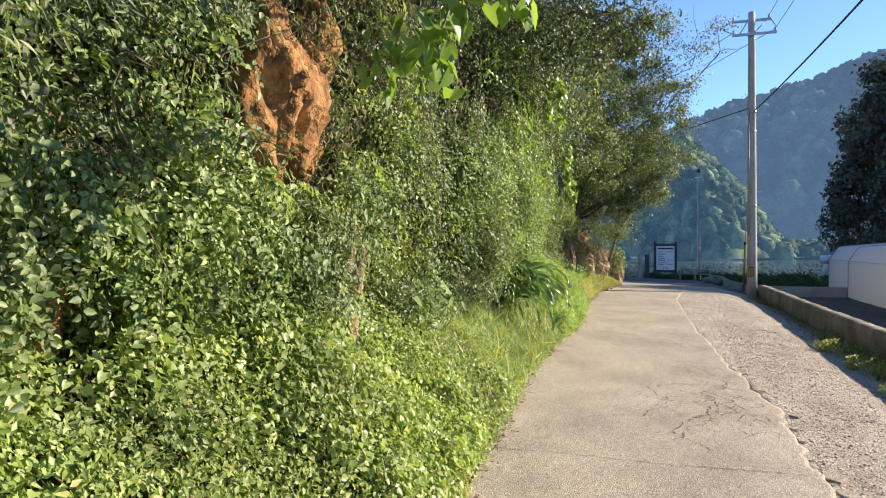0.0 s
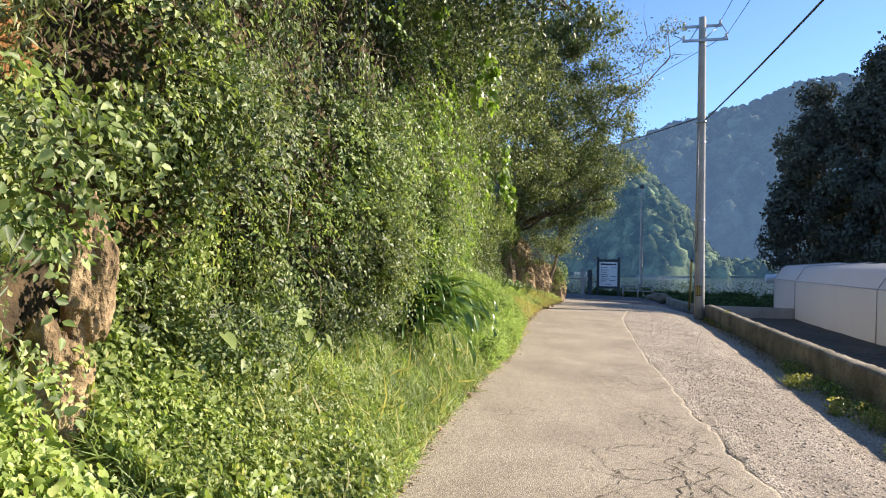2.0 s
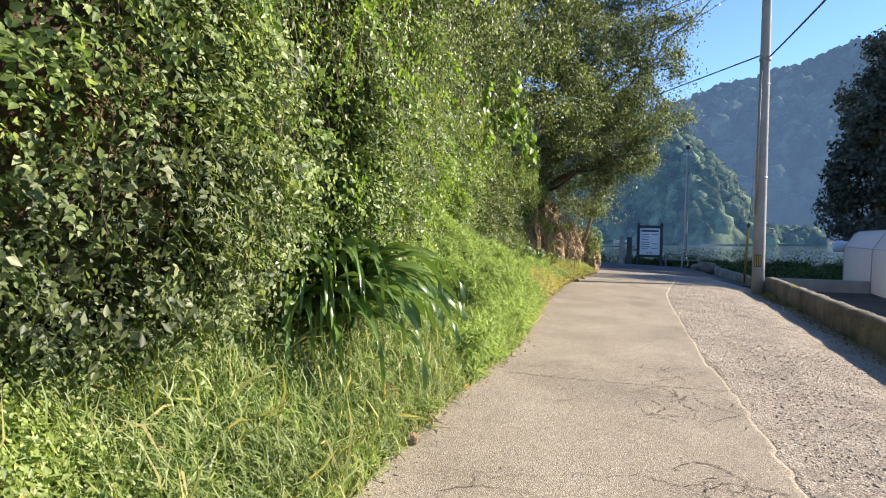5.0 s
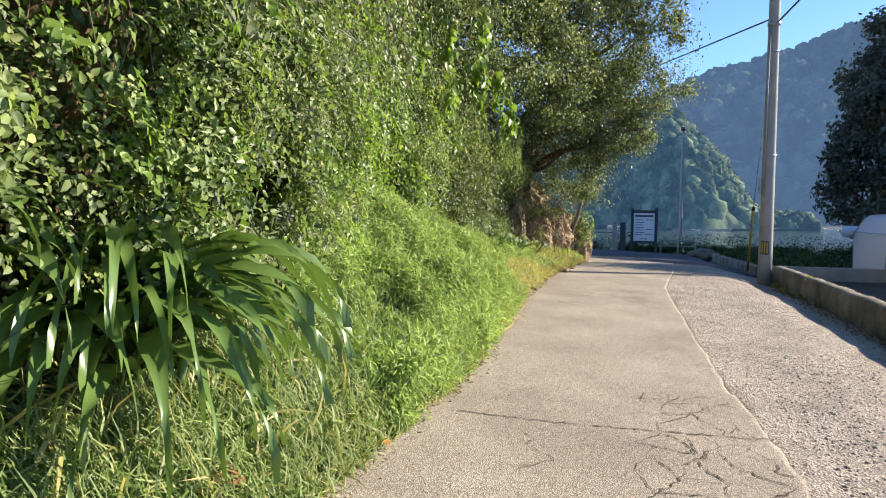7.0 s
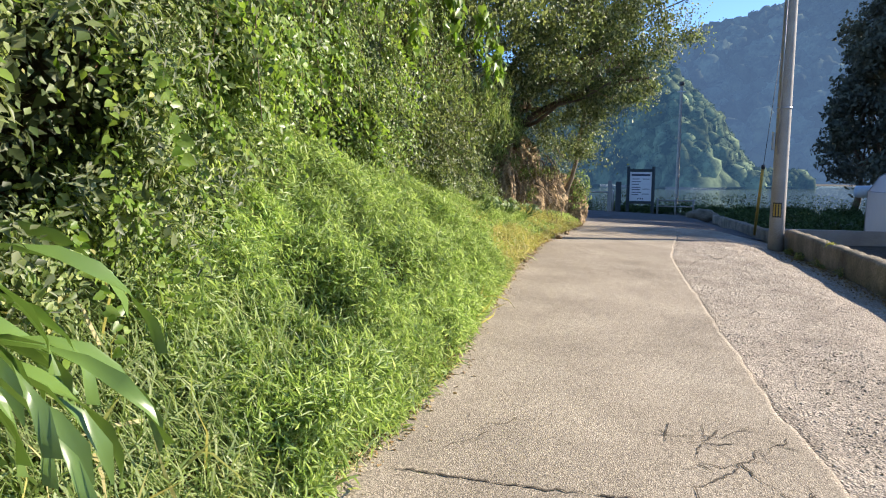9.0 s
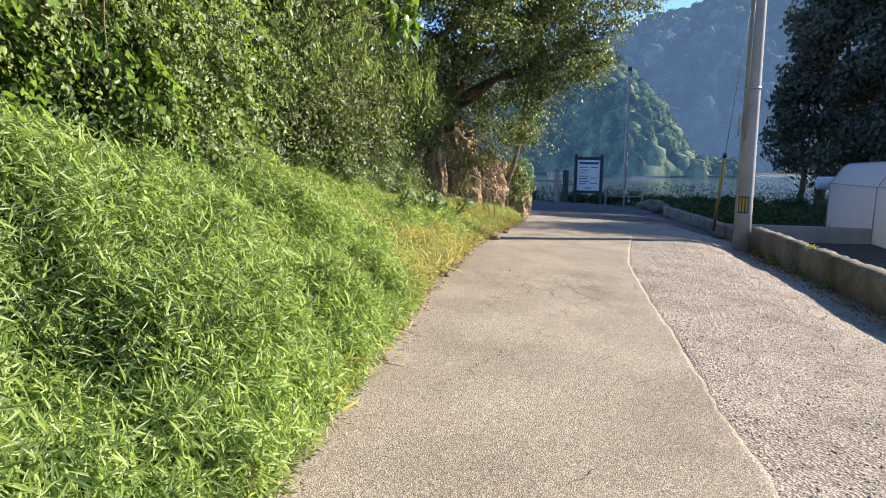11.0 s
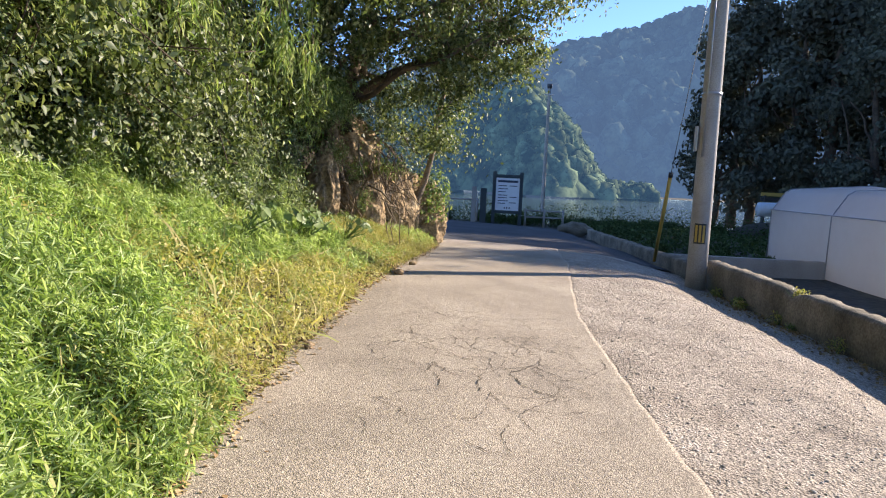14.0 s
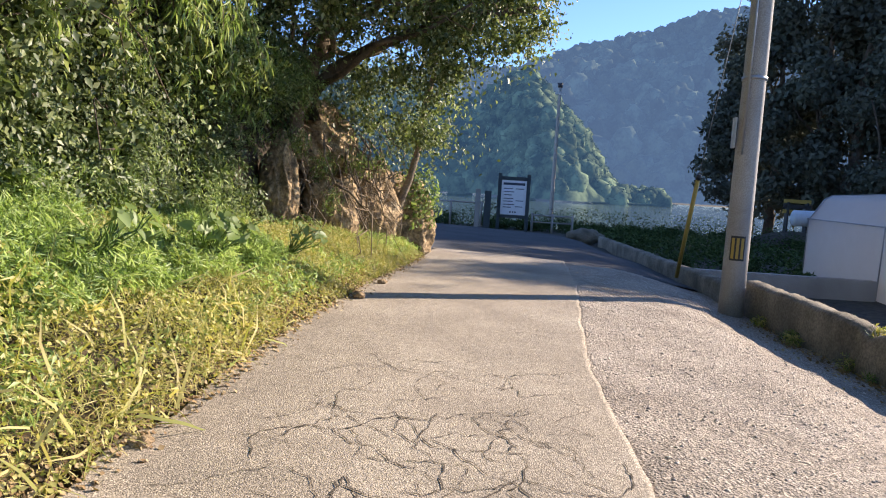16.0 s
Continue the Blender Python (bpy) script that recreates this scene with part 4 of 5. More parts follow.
stuff("shrubs", sprigs(11000, 9, 22, 0.95, 2.2, 0.0, 0.8, 49, 0.40, 0.9, 12, 0.32, 0.062, OVATE, M_dark, 0.3), "glossy dark green evergreen shrubs above the bank", "shrubs")
# behind the far shrubs too, shade is put into the leaf colour
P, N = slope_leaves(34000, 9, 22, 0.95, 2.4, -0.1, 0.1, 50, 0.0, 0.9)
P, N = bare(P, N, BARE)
stuff("shrubs", leaf_mesh("shrubs", P, N, 0.1, OVATE, M_shadeleaf, 0.8, 0.5), "dark shaded leaves deep behind the far shrubs", "shrubs")
stuff("vines", sprigs(1500, 1, 11, 1.05, 1.9, 0.25, 0.85, 51, 0.5, 0.7, 14, 0.4, 0.042, HEART, M_bright, 0.9), "sunlit climbing vine leaves over the shrubs", "vines")
stuff("shrubs", sprigs(6500, 10, 20.5, 1.0, 2.2, 0.2, 0.95, 53, 0.48, 1.0, 14, 0.36, 0.07, LANCE, M_vine, 0.6), "fine-leaved sunlit shrubs over the far bank", "shrubs")
stuff("shrubs", sprigs(900, 2.6, 6.6, 0.95, 1.5, 0.1, 0.5, 57, 0.12, 1.0, 11, 0.28, 0.05, OVATE, M_vine, 0.5), "leafy low shrubs behind the strap-leaved plant", "shrubs")

# hanging curtains of vine
def curtain(x, y, z, length, n, mat, size, outline=OVATE, wide=0.35, label="bright green vine curtain hanging from the trees", hang=None):
    c = thing("hanging_vine", label, "vine", "hanging vines", at=(x, y, z))
    n = int(n * (1.7 if outline is OVATE else 1.0))
    size = size * (0.72 if outline is OVATE else 1.0)
    k = max(3, int(n / 120))
    Ps, lines = [], []
    for i in range(k):
        a = np.array([rng.normal(0, wide * 0.5), rng.normal(0, wide), rng.uniform(-0.2, 0.3)])
        e = a + np.array([rng.normal(0.05, 0.12), rng.normal(0, 0.15), -length * rng.uniform(0.5, 1.0)])
        pts, rad = bent(a, e, 0.006, 0.002, 7, 0.2)
        lines.append((pts, rad))
        pa2 = np.array(pts)
        m = int(n / k)
        t = rng.random(m) * 6.999
        i0 = t.astype(int)
        Ps.append(pa2[i0] + (pa2[i0 + 1] - pa2[i0]) * (t - i0)[:, None] + rng.normal(0, 0.05, (m, 3)))
    if hang:
        lines.append(bent(np.array(hang) - np.array([x, y, z]), (0, 0, 0), 0.006, 0.004, 9, 0.12))
    Q = np.concatenate(Ps)
    part("stem", tubes("stem", lines, M_palebark, 4), c)["kind"] = "stuff"
    part("leaves", leaf_mesh("leaves", Q, np.tile([0.8, -0.4, 0.1], (len(Q), 1)), size, outline, mat, 0.55, 1.2), c)


for a in [(-3.1, 1.3, 3.6, 2.0, 1000, M_vine, 0.07), (-3.2, 2.6, 3.9, 2.2, 1100, M_bright, 0.06), (-3.2, 4.2, 4.2, 2.4, 1300, M_bright, 0.065), (-3.3, 5.2, 4.0, 2.2, 1000, M_vine, 0.07),
          (-3.5, 6.6, 4.4, 2.4, 1000, M_bright, 0.07), (-3.9, 8.2, 4.6, 2.4, 1000, M_vine, 0.07), (-4.1, 9.6, 4.6, 2.2, 900, M_bright, 0.075), (-4.3, 11.2, 4.8, 2.0, 900, M_vine, 0.08),
          (-4.6, 13.5, 4.5, 1.7, 900, M_bright, 0.08), (-3.2, -0.4, 4.0, 1.6, 800, M_vine, 0.06), (-3.3, -5.2, 4.2, 1.6, 800, M_vine, 0.07), (-3.2, -4.4, 3.5, 1.3, 600, M_dark, 0.07)]:
    curtain(*a)
# drooping bamboo above the far bank
for a in [(-4.5, 12.2, 3.9, 1.5, 900), (-4.6, 13.6, 4.0, 1.6, 1000), (-4.6, 15.0, 3.9, 1.6, 1000), (-4.5, 16.4, 3.7, 1.4, 900), (-4.7, 11.0, 4.2, 1.4, 800), (-4.9, 14.4, 3.2, 1.2, 800), (-4.6, 17.6, 3.3, 1.2, 800)]:
    curtain(*a[:4], a[4] * 2, M_foot, 0.13, REED2, 0.6, "drooping bamboo foliage over the bank")
# sprays of large leaves overhead
curtain(-1.5, -4.6, 2.92, 0.42, 110, M_bright, 0.088, HEART, 0.2, "spray of large bright green leaves hanging overhead", (-3.9, -3.2, 6.2))
curtain(-1.72, -4.45, 2.95, 0.42, 95, M_bright, 0.088, HEART, 0.2, "spray of large bright green leaves hanging overhead", (-3.9, -3.2, 6.2))
curtain(-2.6, 4.2, 4.9, 1.0, 160, M_bright, 0.12, HEART, 0.5, "spray of large bright green leaves hanging overhead")
curtain(-3.1, 9.4, 4.3, 1.4, 240, M_bright, 0.12, HEART, 0.6, "spray of large bright green leaves hanging overhead")
curtain(-3.3, 13.0, 4.2, 1.2, 240, M_bright, 0.13, HEART, 0.7, "spray of large bright green leaves hanging overhead")


def tree(name, base, limbs, crowns, leaf, size, per, mat_leaf, mat_bark, label, r=0.16, outline=OVATE):
    """limbs: end points from the trunk's top; crowns: (centre, radii)."""
    t = thing(name, label, "tree", at=base)
    base = np.array(base, float)
    top = np.array(limbs[0], float)
    pts, rad = bent((0, 0, -0.4), top - base, r * 1.25, r * 0.7, 7, 0.22)
    part("trunk", tube("trunk", pts, rad, mat_bark, 10), t)
    ends = [np.array(e, float) - base for e in limbs[1:]]
    lines, along_limb = [], []
    for e in ends:
        s = np.array(pts[rng.integers(3, 8)])
        lp, lr = bent(s, e, r * 0.42, r * 0.1, 8, 0.3)
        for q0 in lp[3:]:
            q, d = cloud(40, q0, (0.42, 0.42, 0.3), 0.1)
            along_limb.append((q, d))
        part("limb", tube("limb", lp, lr, mat_bark, 7), t)
        for k in range(7):
            q = np.array(lp[rng.integers(3, 9)])
            lines.append(bent(q, q + rng.normal(0, 0.6, 3) + np.array([0.2, 0, 0.3]), r * 0.12, 0.006, 5, 0.4))
    Ps, Ns = [q for q, d in along_limb], [d for q, d in along_limb]
    for c, rr in crowns:
        m = int(per * rr[0] * rr[1] * rr[2] / 0.5)
        sub = max(10, int(26 * (rr[0] * rr[1] * rr[2]) ** 0.6))
        cc = np.array(c) - base
        for k in range(sub):
            o2, _ = cloud(1, cc, rr, 0.35)
            q, d = cloud(int(m / sub), o2[0], np.array([0.62, 0.62, 0.45]) * rng.uniform(0.4, 1.2), 0.1)
            Ps.append(q)
            Ns.append(d * 0.6 + np.array([0.3, -0.1, 0.3]))
            j = rng.integers(0, len(pts))
            if ends and rng.random() < 0.5:
                e = ends[rng.integers(0, len(ends))]
                if np.linalg.norm(e - o2[0]) < 2.2:
                    lines.append(bent(e, o2[0], r * 0.1, 0.006, 5, 0.25))
    if lines:
        part("twig", tubes("twig", lines, mat_bark, 5), t)["kind"] = "stuff"
    part("crown", leaf_mesh("crown", np.concatenate(Ps), np.concatenate(Ns), size, outline, mat_leaf, 0.7, 0.5), t)
    return t


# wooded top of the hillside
# the first four carry the leaf colour darkened for canopy shade
for bx, by, bz2, mt, sz2, ol in [(-4.6, -6.5, 4.6, M_shadeleaf, 0.085, OVATE), (-4.3, -3.2, 4.5, M_shadeleaf, 0.08, OVATE), (-4.4, 0.2, 4.8, M_shadeleaf, 0.075, LANCE), (-4.3, 3.4, 5, M_shadeleaf, 0.075, OVATE),
                                 (-4.8, 6.8, 5, M_dark, 0.08, OVATE), (-5.2, 10.4, 5, M_dark, 0.085, OVATE), (-5.6, 14.0, 4.6, M_dark, 0.085, OVATE)]:
    bz2 -= 0.15
    lim = [(bx + 0.3, by, bz2 + 2.6)] + [(bx + rng.uniform(-0.5, 2.2), by + rng.uniform(-2, 2), bz2 + rng.uniform(1.2, 4.5)) for _ in range(6)]
    cr = ([] if by < -3 else [((bx + 2.1, by - 0.7, bz2 + 0.1), (0.7, 1.5, 0.4))]) + [((bx + 0.9, by - 0.8, bz2 + 0.9), (1.1, 1.5, 0.8)), ((bx + 0.9, by + 1.0, bz2 + 1.0), (1.0, 1.5, 0.8)), ((bx + 1.35, by - 0.9, bz2 - 0.05), (0.8, 1.2, 0.5)), ((bx + 1.3, by + 0.9, bz2), (0.8, 1.2, 0.5)), ((bx + 0.4, by, bz2 + 2.6), (1.6, 1.9, 1.2)), ((bx, by + 0.5, bz2 + 4.5), (1.7, 1.9, 1.2))]
    # extra crowns and limbs, mostly above view, added to shade the upper rock face
    if by in (-3.2, 0.2, 3.4):
        cr += [((-1.55, by + 0.1, bz2 + 0.25), (0.8, 1.6, 0.35)), ((-2.6, by, bz2 + 0.35), (0.7, 1.4, 0.35))]
        lim += [(-1.5, by - 0.5, bz2 + 0.35), (-1.4, by + 0.8, bz2 + 0.3)]
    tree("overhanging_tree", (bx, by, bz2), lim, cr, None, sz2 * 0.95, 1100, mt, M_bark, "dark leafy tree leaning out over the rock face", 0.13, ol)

# the tree at the corner, on the rock
corner = tree("corner_tree", (-4.6, 20.7, 2.3), [(-4.1, 20.4, 3.9), (-1.4, 20.4, 4.3), (-2.4, 19.4, 3.9), (-1.2, 22.4, 4.6), (-2.2, 17.6, 6.0), (-3.4, 18.0, 8.2), (-1.6, 22.6, 6.4), (-4.4, 22.0, 8.6), (-0.9, 19.2, 7.6), (-3.6, 16.0, 5.2), (0.3, 18.5, 8.8), (1.0, 18.8, 9.6), (0.1, 18.2, 7.6), (-3.0, 23.8, 5.0), (-5.2, 18.0, 6.5)],
     [((-1.9, 21.2, 5.6), (1.1, 1.4, 0.7)), ((0.3, 18.5, 8.8), (0.7, 0.5, 0.25)), ((1.0, 18.8, 9.7), (0.7, 0.5, 0.2)), ((0.0, 18.2, 7.7), (0.6, 0.5, 0.25)), ((-2.3, 20.6, 3.5), (0.9, 1.1, 0.4)), ((-1.4, 19.0, 7.6), (1.3, 1.6, 1.1)), ((-3.0, 17.2, 6.4), (1.5, 1.7, 0.9)), ((-3.6, 20.0, 7.4), (1.8, 2.0, 1.2)), ((-3.2, 17.6, 9.2), (2.0, 2.0, 1.3)),
      ((-2.0, 22.9, 6.6), (1.3, 1.4, 1.0)), ((-4.0, 21.8, 9.6), (2.0, 2.0, 1.4)), ((-1.6, 18.4, 9.4), (1.3, 1.5, 1.0)), ((-4.6, 15.6, 6.4), (1.5, 1.5, 1.1)), ((-3.0, 24.0, 4.9), (0.8, 0.8, 0.6)), ((-4.0, 15.5, 8.4), (1.7, 1.7, 1.2)), ((-5.6, 19.5, 5.6), (1.6, 2.0, 1.2)), ((-0.8, 20.5, 4.6), (0.9, 1.0, 0.4)), ((-1.7, 20.4, 4.0), (1.0, 1.3, 0.5)), ((-2.8, 19.6, 3.9), (1.2, 1.4, 0.6)), ((-2.1, 23.4, 4.9), (1.1, 1.2, 0.7)), ((-3.2, 24.6, 3.0), (0.9, 0.9, 1.2)), ((-3.9, 18.6, 4.1), (1.2, 1.3, 0.8)), ((-0.4, 21.8, 5.6), (0.8, 0.9, 0.6)), ((-3.0, 21.8, 5.6), (1.4, 1.4, 0.7)), ((-2.3, 20.5, 3.1), (0.8, 0.9, 0.5)), ((-2.6, 21.2, 2.4), (0.6, 0.8, 0.6)), ((-3.4, 21.4, 2.9), (0.9, 0.8, 0.5)), ((-4.3, 21.3, 3.5), (1.0, 0.9, 0.6)), ((-1.5, 20.3, 3.8), (0.9, 0.9, 0.45)), ((-0.8, 19.6, 6.6), (1.0, 1.2, 0.9)), ((-1.4, 20.0, 5.4), (1.0, 1.2, 0.7)), ((-2.6, 19.4, 5.0), (1.2, 1.3, 0.7)), ((-5.6, 20.9, 3.0), (0.9, 0.9, 0.9)), ((-5.2, 21.6, 2.6), (0.9, 0.8, 0.9)), ((-4.4, 20.5, 2.7), (0.6, 0.6, 0.35)), ((-3.6, 21.6, 2.2), (0.8, 0.6, 0.5)), ((-5.4, 19.4, 2.6), (0.7, 0.8, 0.7)), ((-3.2, 16.8, 4.6), (1.0, 1.3, 0.8)), ((-2.9, 17.6, 5.5), (1.0, 1.2, 0.8)), ((-3.4, 15.4, 5.4), (1.2, 1.3, 0.9))],
     None, 0.08, 1900, M_dark, M_palebark, "spreading evergreen tree rooted on the rock corner", 0.12)
for ends, r0 in ((((-4.3, 20.7, 2.4), (-4.26, 20.6, 2.85), (-3.95, 20.5, 3.15), (-3.4, 20.4, 3.45), (-2.7, 20.3, 3.72), (-1.9, 20.2, 3.95), (-0.9, 20.2, 4.1)), 0.13), (((-5.7, 20.3, 2.5), (-5.3, 20.2, 3.3), (-4.85, 20.1, 3.85), (-4.3, 20.0, 4.5), (-3.3, 19.8, 5.6)), 0.17),
                 (((-4.2, 20.6, 2.9), (-3.7, 20.0, 3.0), (-3.1, 19.6, 3.4), (-2.5, 19.4, 3.5), (-1.8, 19.3, 3.9)), 0.06), (((-4.9, 20.1, 3.8), (-4.0, 19.8, 4.2), (-3.0, 19.7, 4.3), (-2.0, 19.6, 4.8)), 0.07), (((-5.2, 20.2, 3.0), (-5.4, 19.4, 3.8), (-5.2, 18.6, 4.8)), 0.1)):
    part("limb", tube("limb", [np.array(e) - np.array((-4.6, 20.7, 2.3)) for e in ends], list(np.linspace(r0, r0 * 0.3, len(ends))), M_bark, 10), corner)
slim = thing("slender_tree", "slender curved pale-barked tree leaning from the rock", "tree", at=(-3.15, 22.2, 0.75))
part("trunk", tube("trunk", [(0, 0, -0.3), (0.05, 0, 0.35), (0.22, 0, 0.8), (0.36, 0, 1.4), (0.4, 0, 2.0), (0.55, 0.05, 2.7), (0.5, 0.1, 3.6), (0.7, 0.1, 5.0)], [0.12, 0.085, 0.062, 0.055, 0.05, 0.046, 0.04, 0.02], M_palebark, 10), slim)
part("limb", tube("limb", [(0.4, 0, 2.0), (0.75, -0.1, 2.5), (0.95, -0.2, 3.2), (1.3, -0.2, 4.2)], [0.032, 0.027, 0.02, 0.01], M_bark, 8), slim)
part("limb", tube("limb", [(0.5, 0.05, 2.7), (0.2, -0.2, 3.5), (-0.2, -0.5, 4.4)], [0.03, 0.024, 0.012], M_bark, 8), slim)
q, d = cloud(1500, (0.55, 0.2, 4.3), (0.9, 0.9, 0.8), 0.3)
q2, d2 = cloud(900, (0.35, 0.5, 0.45), (0.45, 0.6, 0.6), 0.2)
part("crown", leaf_mesh("crown", np.concatenate([q, q2]), np.concatenate([d, d2]), 0.09, OVATE, M_vine, 0.7, 0.5), slim)

# evergreen bushes that fill the bank between the shrubs and the corner
for bx, by, bz2 in ((-5.0, 12.6, 2.6), (-5.1, 14.3, 2.3), (-5.3, 15.9, 2.2), (-5.7, 17.4, 2.3)):
    lim = [(bx + 0.1, by, bz2 + 0.3)] + [(bx + rng.uniform(-0.2, 0.9), by + rng.uniform(-0.7, 0.7), bz2 + rng.uniform(-0.2, 1.4)) for _ in range(4)]
    tree("evergreen_bush", (bx - 0.4, by, bz2 - 0.9), lim, [((bx + 0.3, by, bz2 + 0.1), (0.8, 0.9, 0.8)), ((bx + 0.2, by + 0.3, bz2 + 1.1), (0.8, 0.9, 0.7))], None, 0.07, 2600, M_dark if by < 16 else M_vine, M_bark, "leafy evergreen bush growing out of the bank", 0.06)

# roots and tan rock at the corner
def rock(name, at, size, seed, mat, label, tilt=0):
    bm = bmesh.new()
    bmesh.ops.create_icosphere(bm, subdivisions=5 if max(size) > 0.25 else 3, radius=1)
    for v2 in bm.verts:
        c = v2.co.copy()
        k = 1 + 0.4 * noise.noise(c * 1.3 + Vector((seed, 0, 0))) + 0.3 * (0.25 - abs(noise.noise(Vector((c.x * 2.6, c.y * 2.6, c.z * 1.2)) + Vector((0, seed, 0))))) + 0.16 * (0.2 - abs(noise.noise(Vector((c.x * 7, c.y * 7, c.z * 2.4)) + Vector((seed, 3, 0))))) + 0.06 * noise.noise(c * 13) + 0.03 * noise.noise(c * 29)
        c = c * k
        v2.co = Vector((c.x * size[0], c.y * size[1], c.z * size[2]))
    o2 = part(name, bm_mesh(name, bm, mat, True))
    o2.matrix_world = pose(*at, 0, tilt, seed * 40)
    return tagged(o2, label, "rock")


rock("rock", (-4.45, 19.6, 1.3), (0.27, 0.34, 0.72), 1.0, M_tanrock, "upright tan rock pillar under the corner tree", 4)
rock("rock", (-3.85, 21.9, 1.0), (0.65, 0.75, 0.95), 2.0, M_tanrock, "rough tan rock outcrop with roots")
rock("rock", (-3.95, 20.75, 0.95), (0.4, 0.4, 0.6), 2.6, M_tanrock, "rough tan rock outcrop with roots", 12)
rock("rock", (-3.25, 22.8, 0.75), (0.5, 0.7, 0.85), 3.0, M_tanrock, "rough tan rock outcrop with roots")
rock("rock", (-4.4, 21.4, 2.1), (0.55, 0.7, 0.6), 4.0, M_tanrock, "rough tan rock outcrop with roots")
rock("rock", (-3.4, -0.12, 0.86), (0.22, 0.26, 0.2), 5.0, M_tanrock, "orange-tan stone half buried in the grassy bank")
rock("rock", (-3.5, -2.7, 3.25), (0.32, 0.42, 0.5), 6.4, M_rock, "bare orange earth and rock under the overhang")
rock("rock", (-3.3, -5.1, 1.55), (0.16, 0.2, 0.26), 6.8, M_rock, "bare orange earth showing through the creeper")
rock("rock", (-3.45, -3.4, 2.65), (0.42, 0.75, 0.72), 6.0, M_rock, "exposed orange rock jutting from the hillside")
rock("rock", (-3.62, -2.72, 2.6), (0.34, 0.36, 0.5), 6.5, M_rock, "exposed orange rock jutting from the hillside")
rock("rock", (-3.18, -2.25, 1.72), (0.11, 0.12, 0.3), 7.5, M_tanrock, "weathered tan rock rib showing through the creepers")
rock("rock", (-3.2, -2.45, 1.12), (0.15, 0.17, 0.36), 7.0, M_tanrock, "narrow tan rock rib between creepers")
rock("rock", (-2.75, 3.05, 0.42), (0.09, 0.1, 0.1), 8.0, M_rock, "small orange stone under the strap-leaved plant")
for k, (x, y, r) in enumerate([(-2.42, 2.75, 0.06), (-2.5, 2.95, 0.05), (-2.46, 3.3, 0.045), (-2.4, 1.2, 0.05), (-2.52, 5.0, 0.04), (-2.85, 13.2, 0.04), (-2.75, 17.5, 0.06), (-2.7, 18.6, 0.05)]):
    rock("clod", (x, y, float(road_z(x, y)) + r * 0.5 + 0.03), (r, r * 1.2, r * 0.7), 9.0 + k, M_tanrock, "small tan earth clod at the lane edge")
P, N = cloud(2000, (-3.25, -3.3, 3.35), (0.5, 1.1, 0.35), 0.1)
P2, N2 = cloud(1100, (-3.2, -4.1, 2.85), (0.25, 0.3, 0.7), 0.1)
P3, N3 = cloud(900, (-3.05, -2.75, 2.75), (0.2, 0.3, 0.5), 0.1)
P4, N4 = cloud(900, (-3.1, -3.5, 2.1), (0.22, 0.7, 0.3), 0.1)
P, N = np.concatenate([P, P2, P3, P4]), np.concatenate([N, N2, N3, N4])
stuff("shrubs", leaf_mesh("shrubs", P, N, 0.06, LANCE, M_dark, 0.8, 0.8), "dark shrub leaves overhanging the orange rock", "shrubs")
rl = []
for k in range(60):
    a = np.array([rng.uniform(-4.6, -3.3), rng.uniform(19.7, 22.0), rng.uniform(1.3, 2.6)])
    rl.append(bent(a, a + np.array([rng.uniform(0.2, 0.7), rng.uniform(-0.7, 0.2), rng.uniform(-1.6, -0.8)]), rng.uniform(0.006, 0.02), 0.004, 9, 0.75))
Pn = [cloud(k2, c2, r2, 0.2) for k2, c2, r2 in ((700, (-4.3, 19.7, 2.0), (0.4, 0.4, 0.3)), (500, (-4.0, 20.3, 1.7), (0.35, 0.4, 0.3)), (500, (-3.55, 20.9, 1.75), (0.5, 0.4, 0.25)), (260, (-3.8, 20.2, 1.2), (0.2, 0.3, 0.35)), (300, (-4.75, 19.3, 1.2), (0.3, 0.3, 0.5)))]
stuff("ferns", leaf_mesh("ferns", np.concatenate([q[0] for q in Pn]), np.concatenate([q[1] for q in Pn]), 0.065, LANCE, M_vine, 0.7, 0.8), "small ferns and shrubs growing over the tan rock", "ferns")
P, N = slope_leaves(26000, 19, 26.5, 0.7, 2.6, 0.15, 0.7, 71, 0.5, 1.4)
P, N = bare(P, N, BARE)
stuff("shrubs", leaf_mesh("shrubs", P, N, 0.07, OVATE, M_dark, 0.7, 0.6), "sparse shrubs and ferns hanging over the tan rock", "shrubs")
stuff("roots", tubes("roots", rl, M_palebark, 5), "tangle of pale roots over the tan rock", "roots")
rl = []
for k in range(150):
    y = rng.uniform(-7, 18)
    a = slope(np.array([y]), np.array([rng.uniform(1.3, 2.1)]))[0] + np.array([rng.uniform(0.1, 0.7), 0, 0])
    rl.append(bent(a, a + np.array([rng.normal(0.1, 0.3), rng.normal(0, 0.5), rng.uniform(-1.2, 0.6)]), rng.uniform(0.003, 0.007), 0.002, 11, 0.5))
stuff("twigs", tubes("twigs", rl, M_palebark, 4), "thin bare twigs and stems among the vines", "twigs")

# grass
def bank_grass(n, y0, y1, u0, u1, size, mat, name, label, off=0.1, outline=BLADE, up=0.9, seed=60, hole=0.15, spread=0.45):
    P, N = slope_leaves(n, y0, y1, u0, u1, 0.0, off, seed, hole, 1.6)
    P, N = not_on_lane(P, N)
    al = np.tile([0.25, -0.05, up], (len(P), 1))
    nn = N * 0.8 + rng.normal(0, 0.3, N.shape)
    stuff(name, leaf_mesh(name, P, nn, size, outline, mat, spread, 0.2, al), label, "grass")


bank_grass(52000, -2.5, 6.5, 0.0, 0.85, 0.19, M_foot, "grass", "fine light green grass on the bank foot", 0.05, seed=61, hole=0.2)
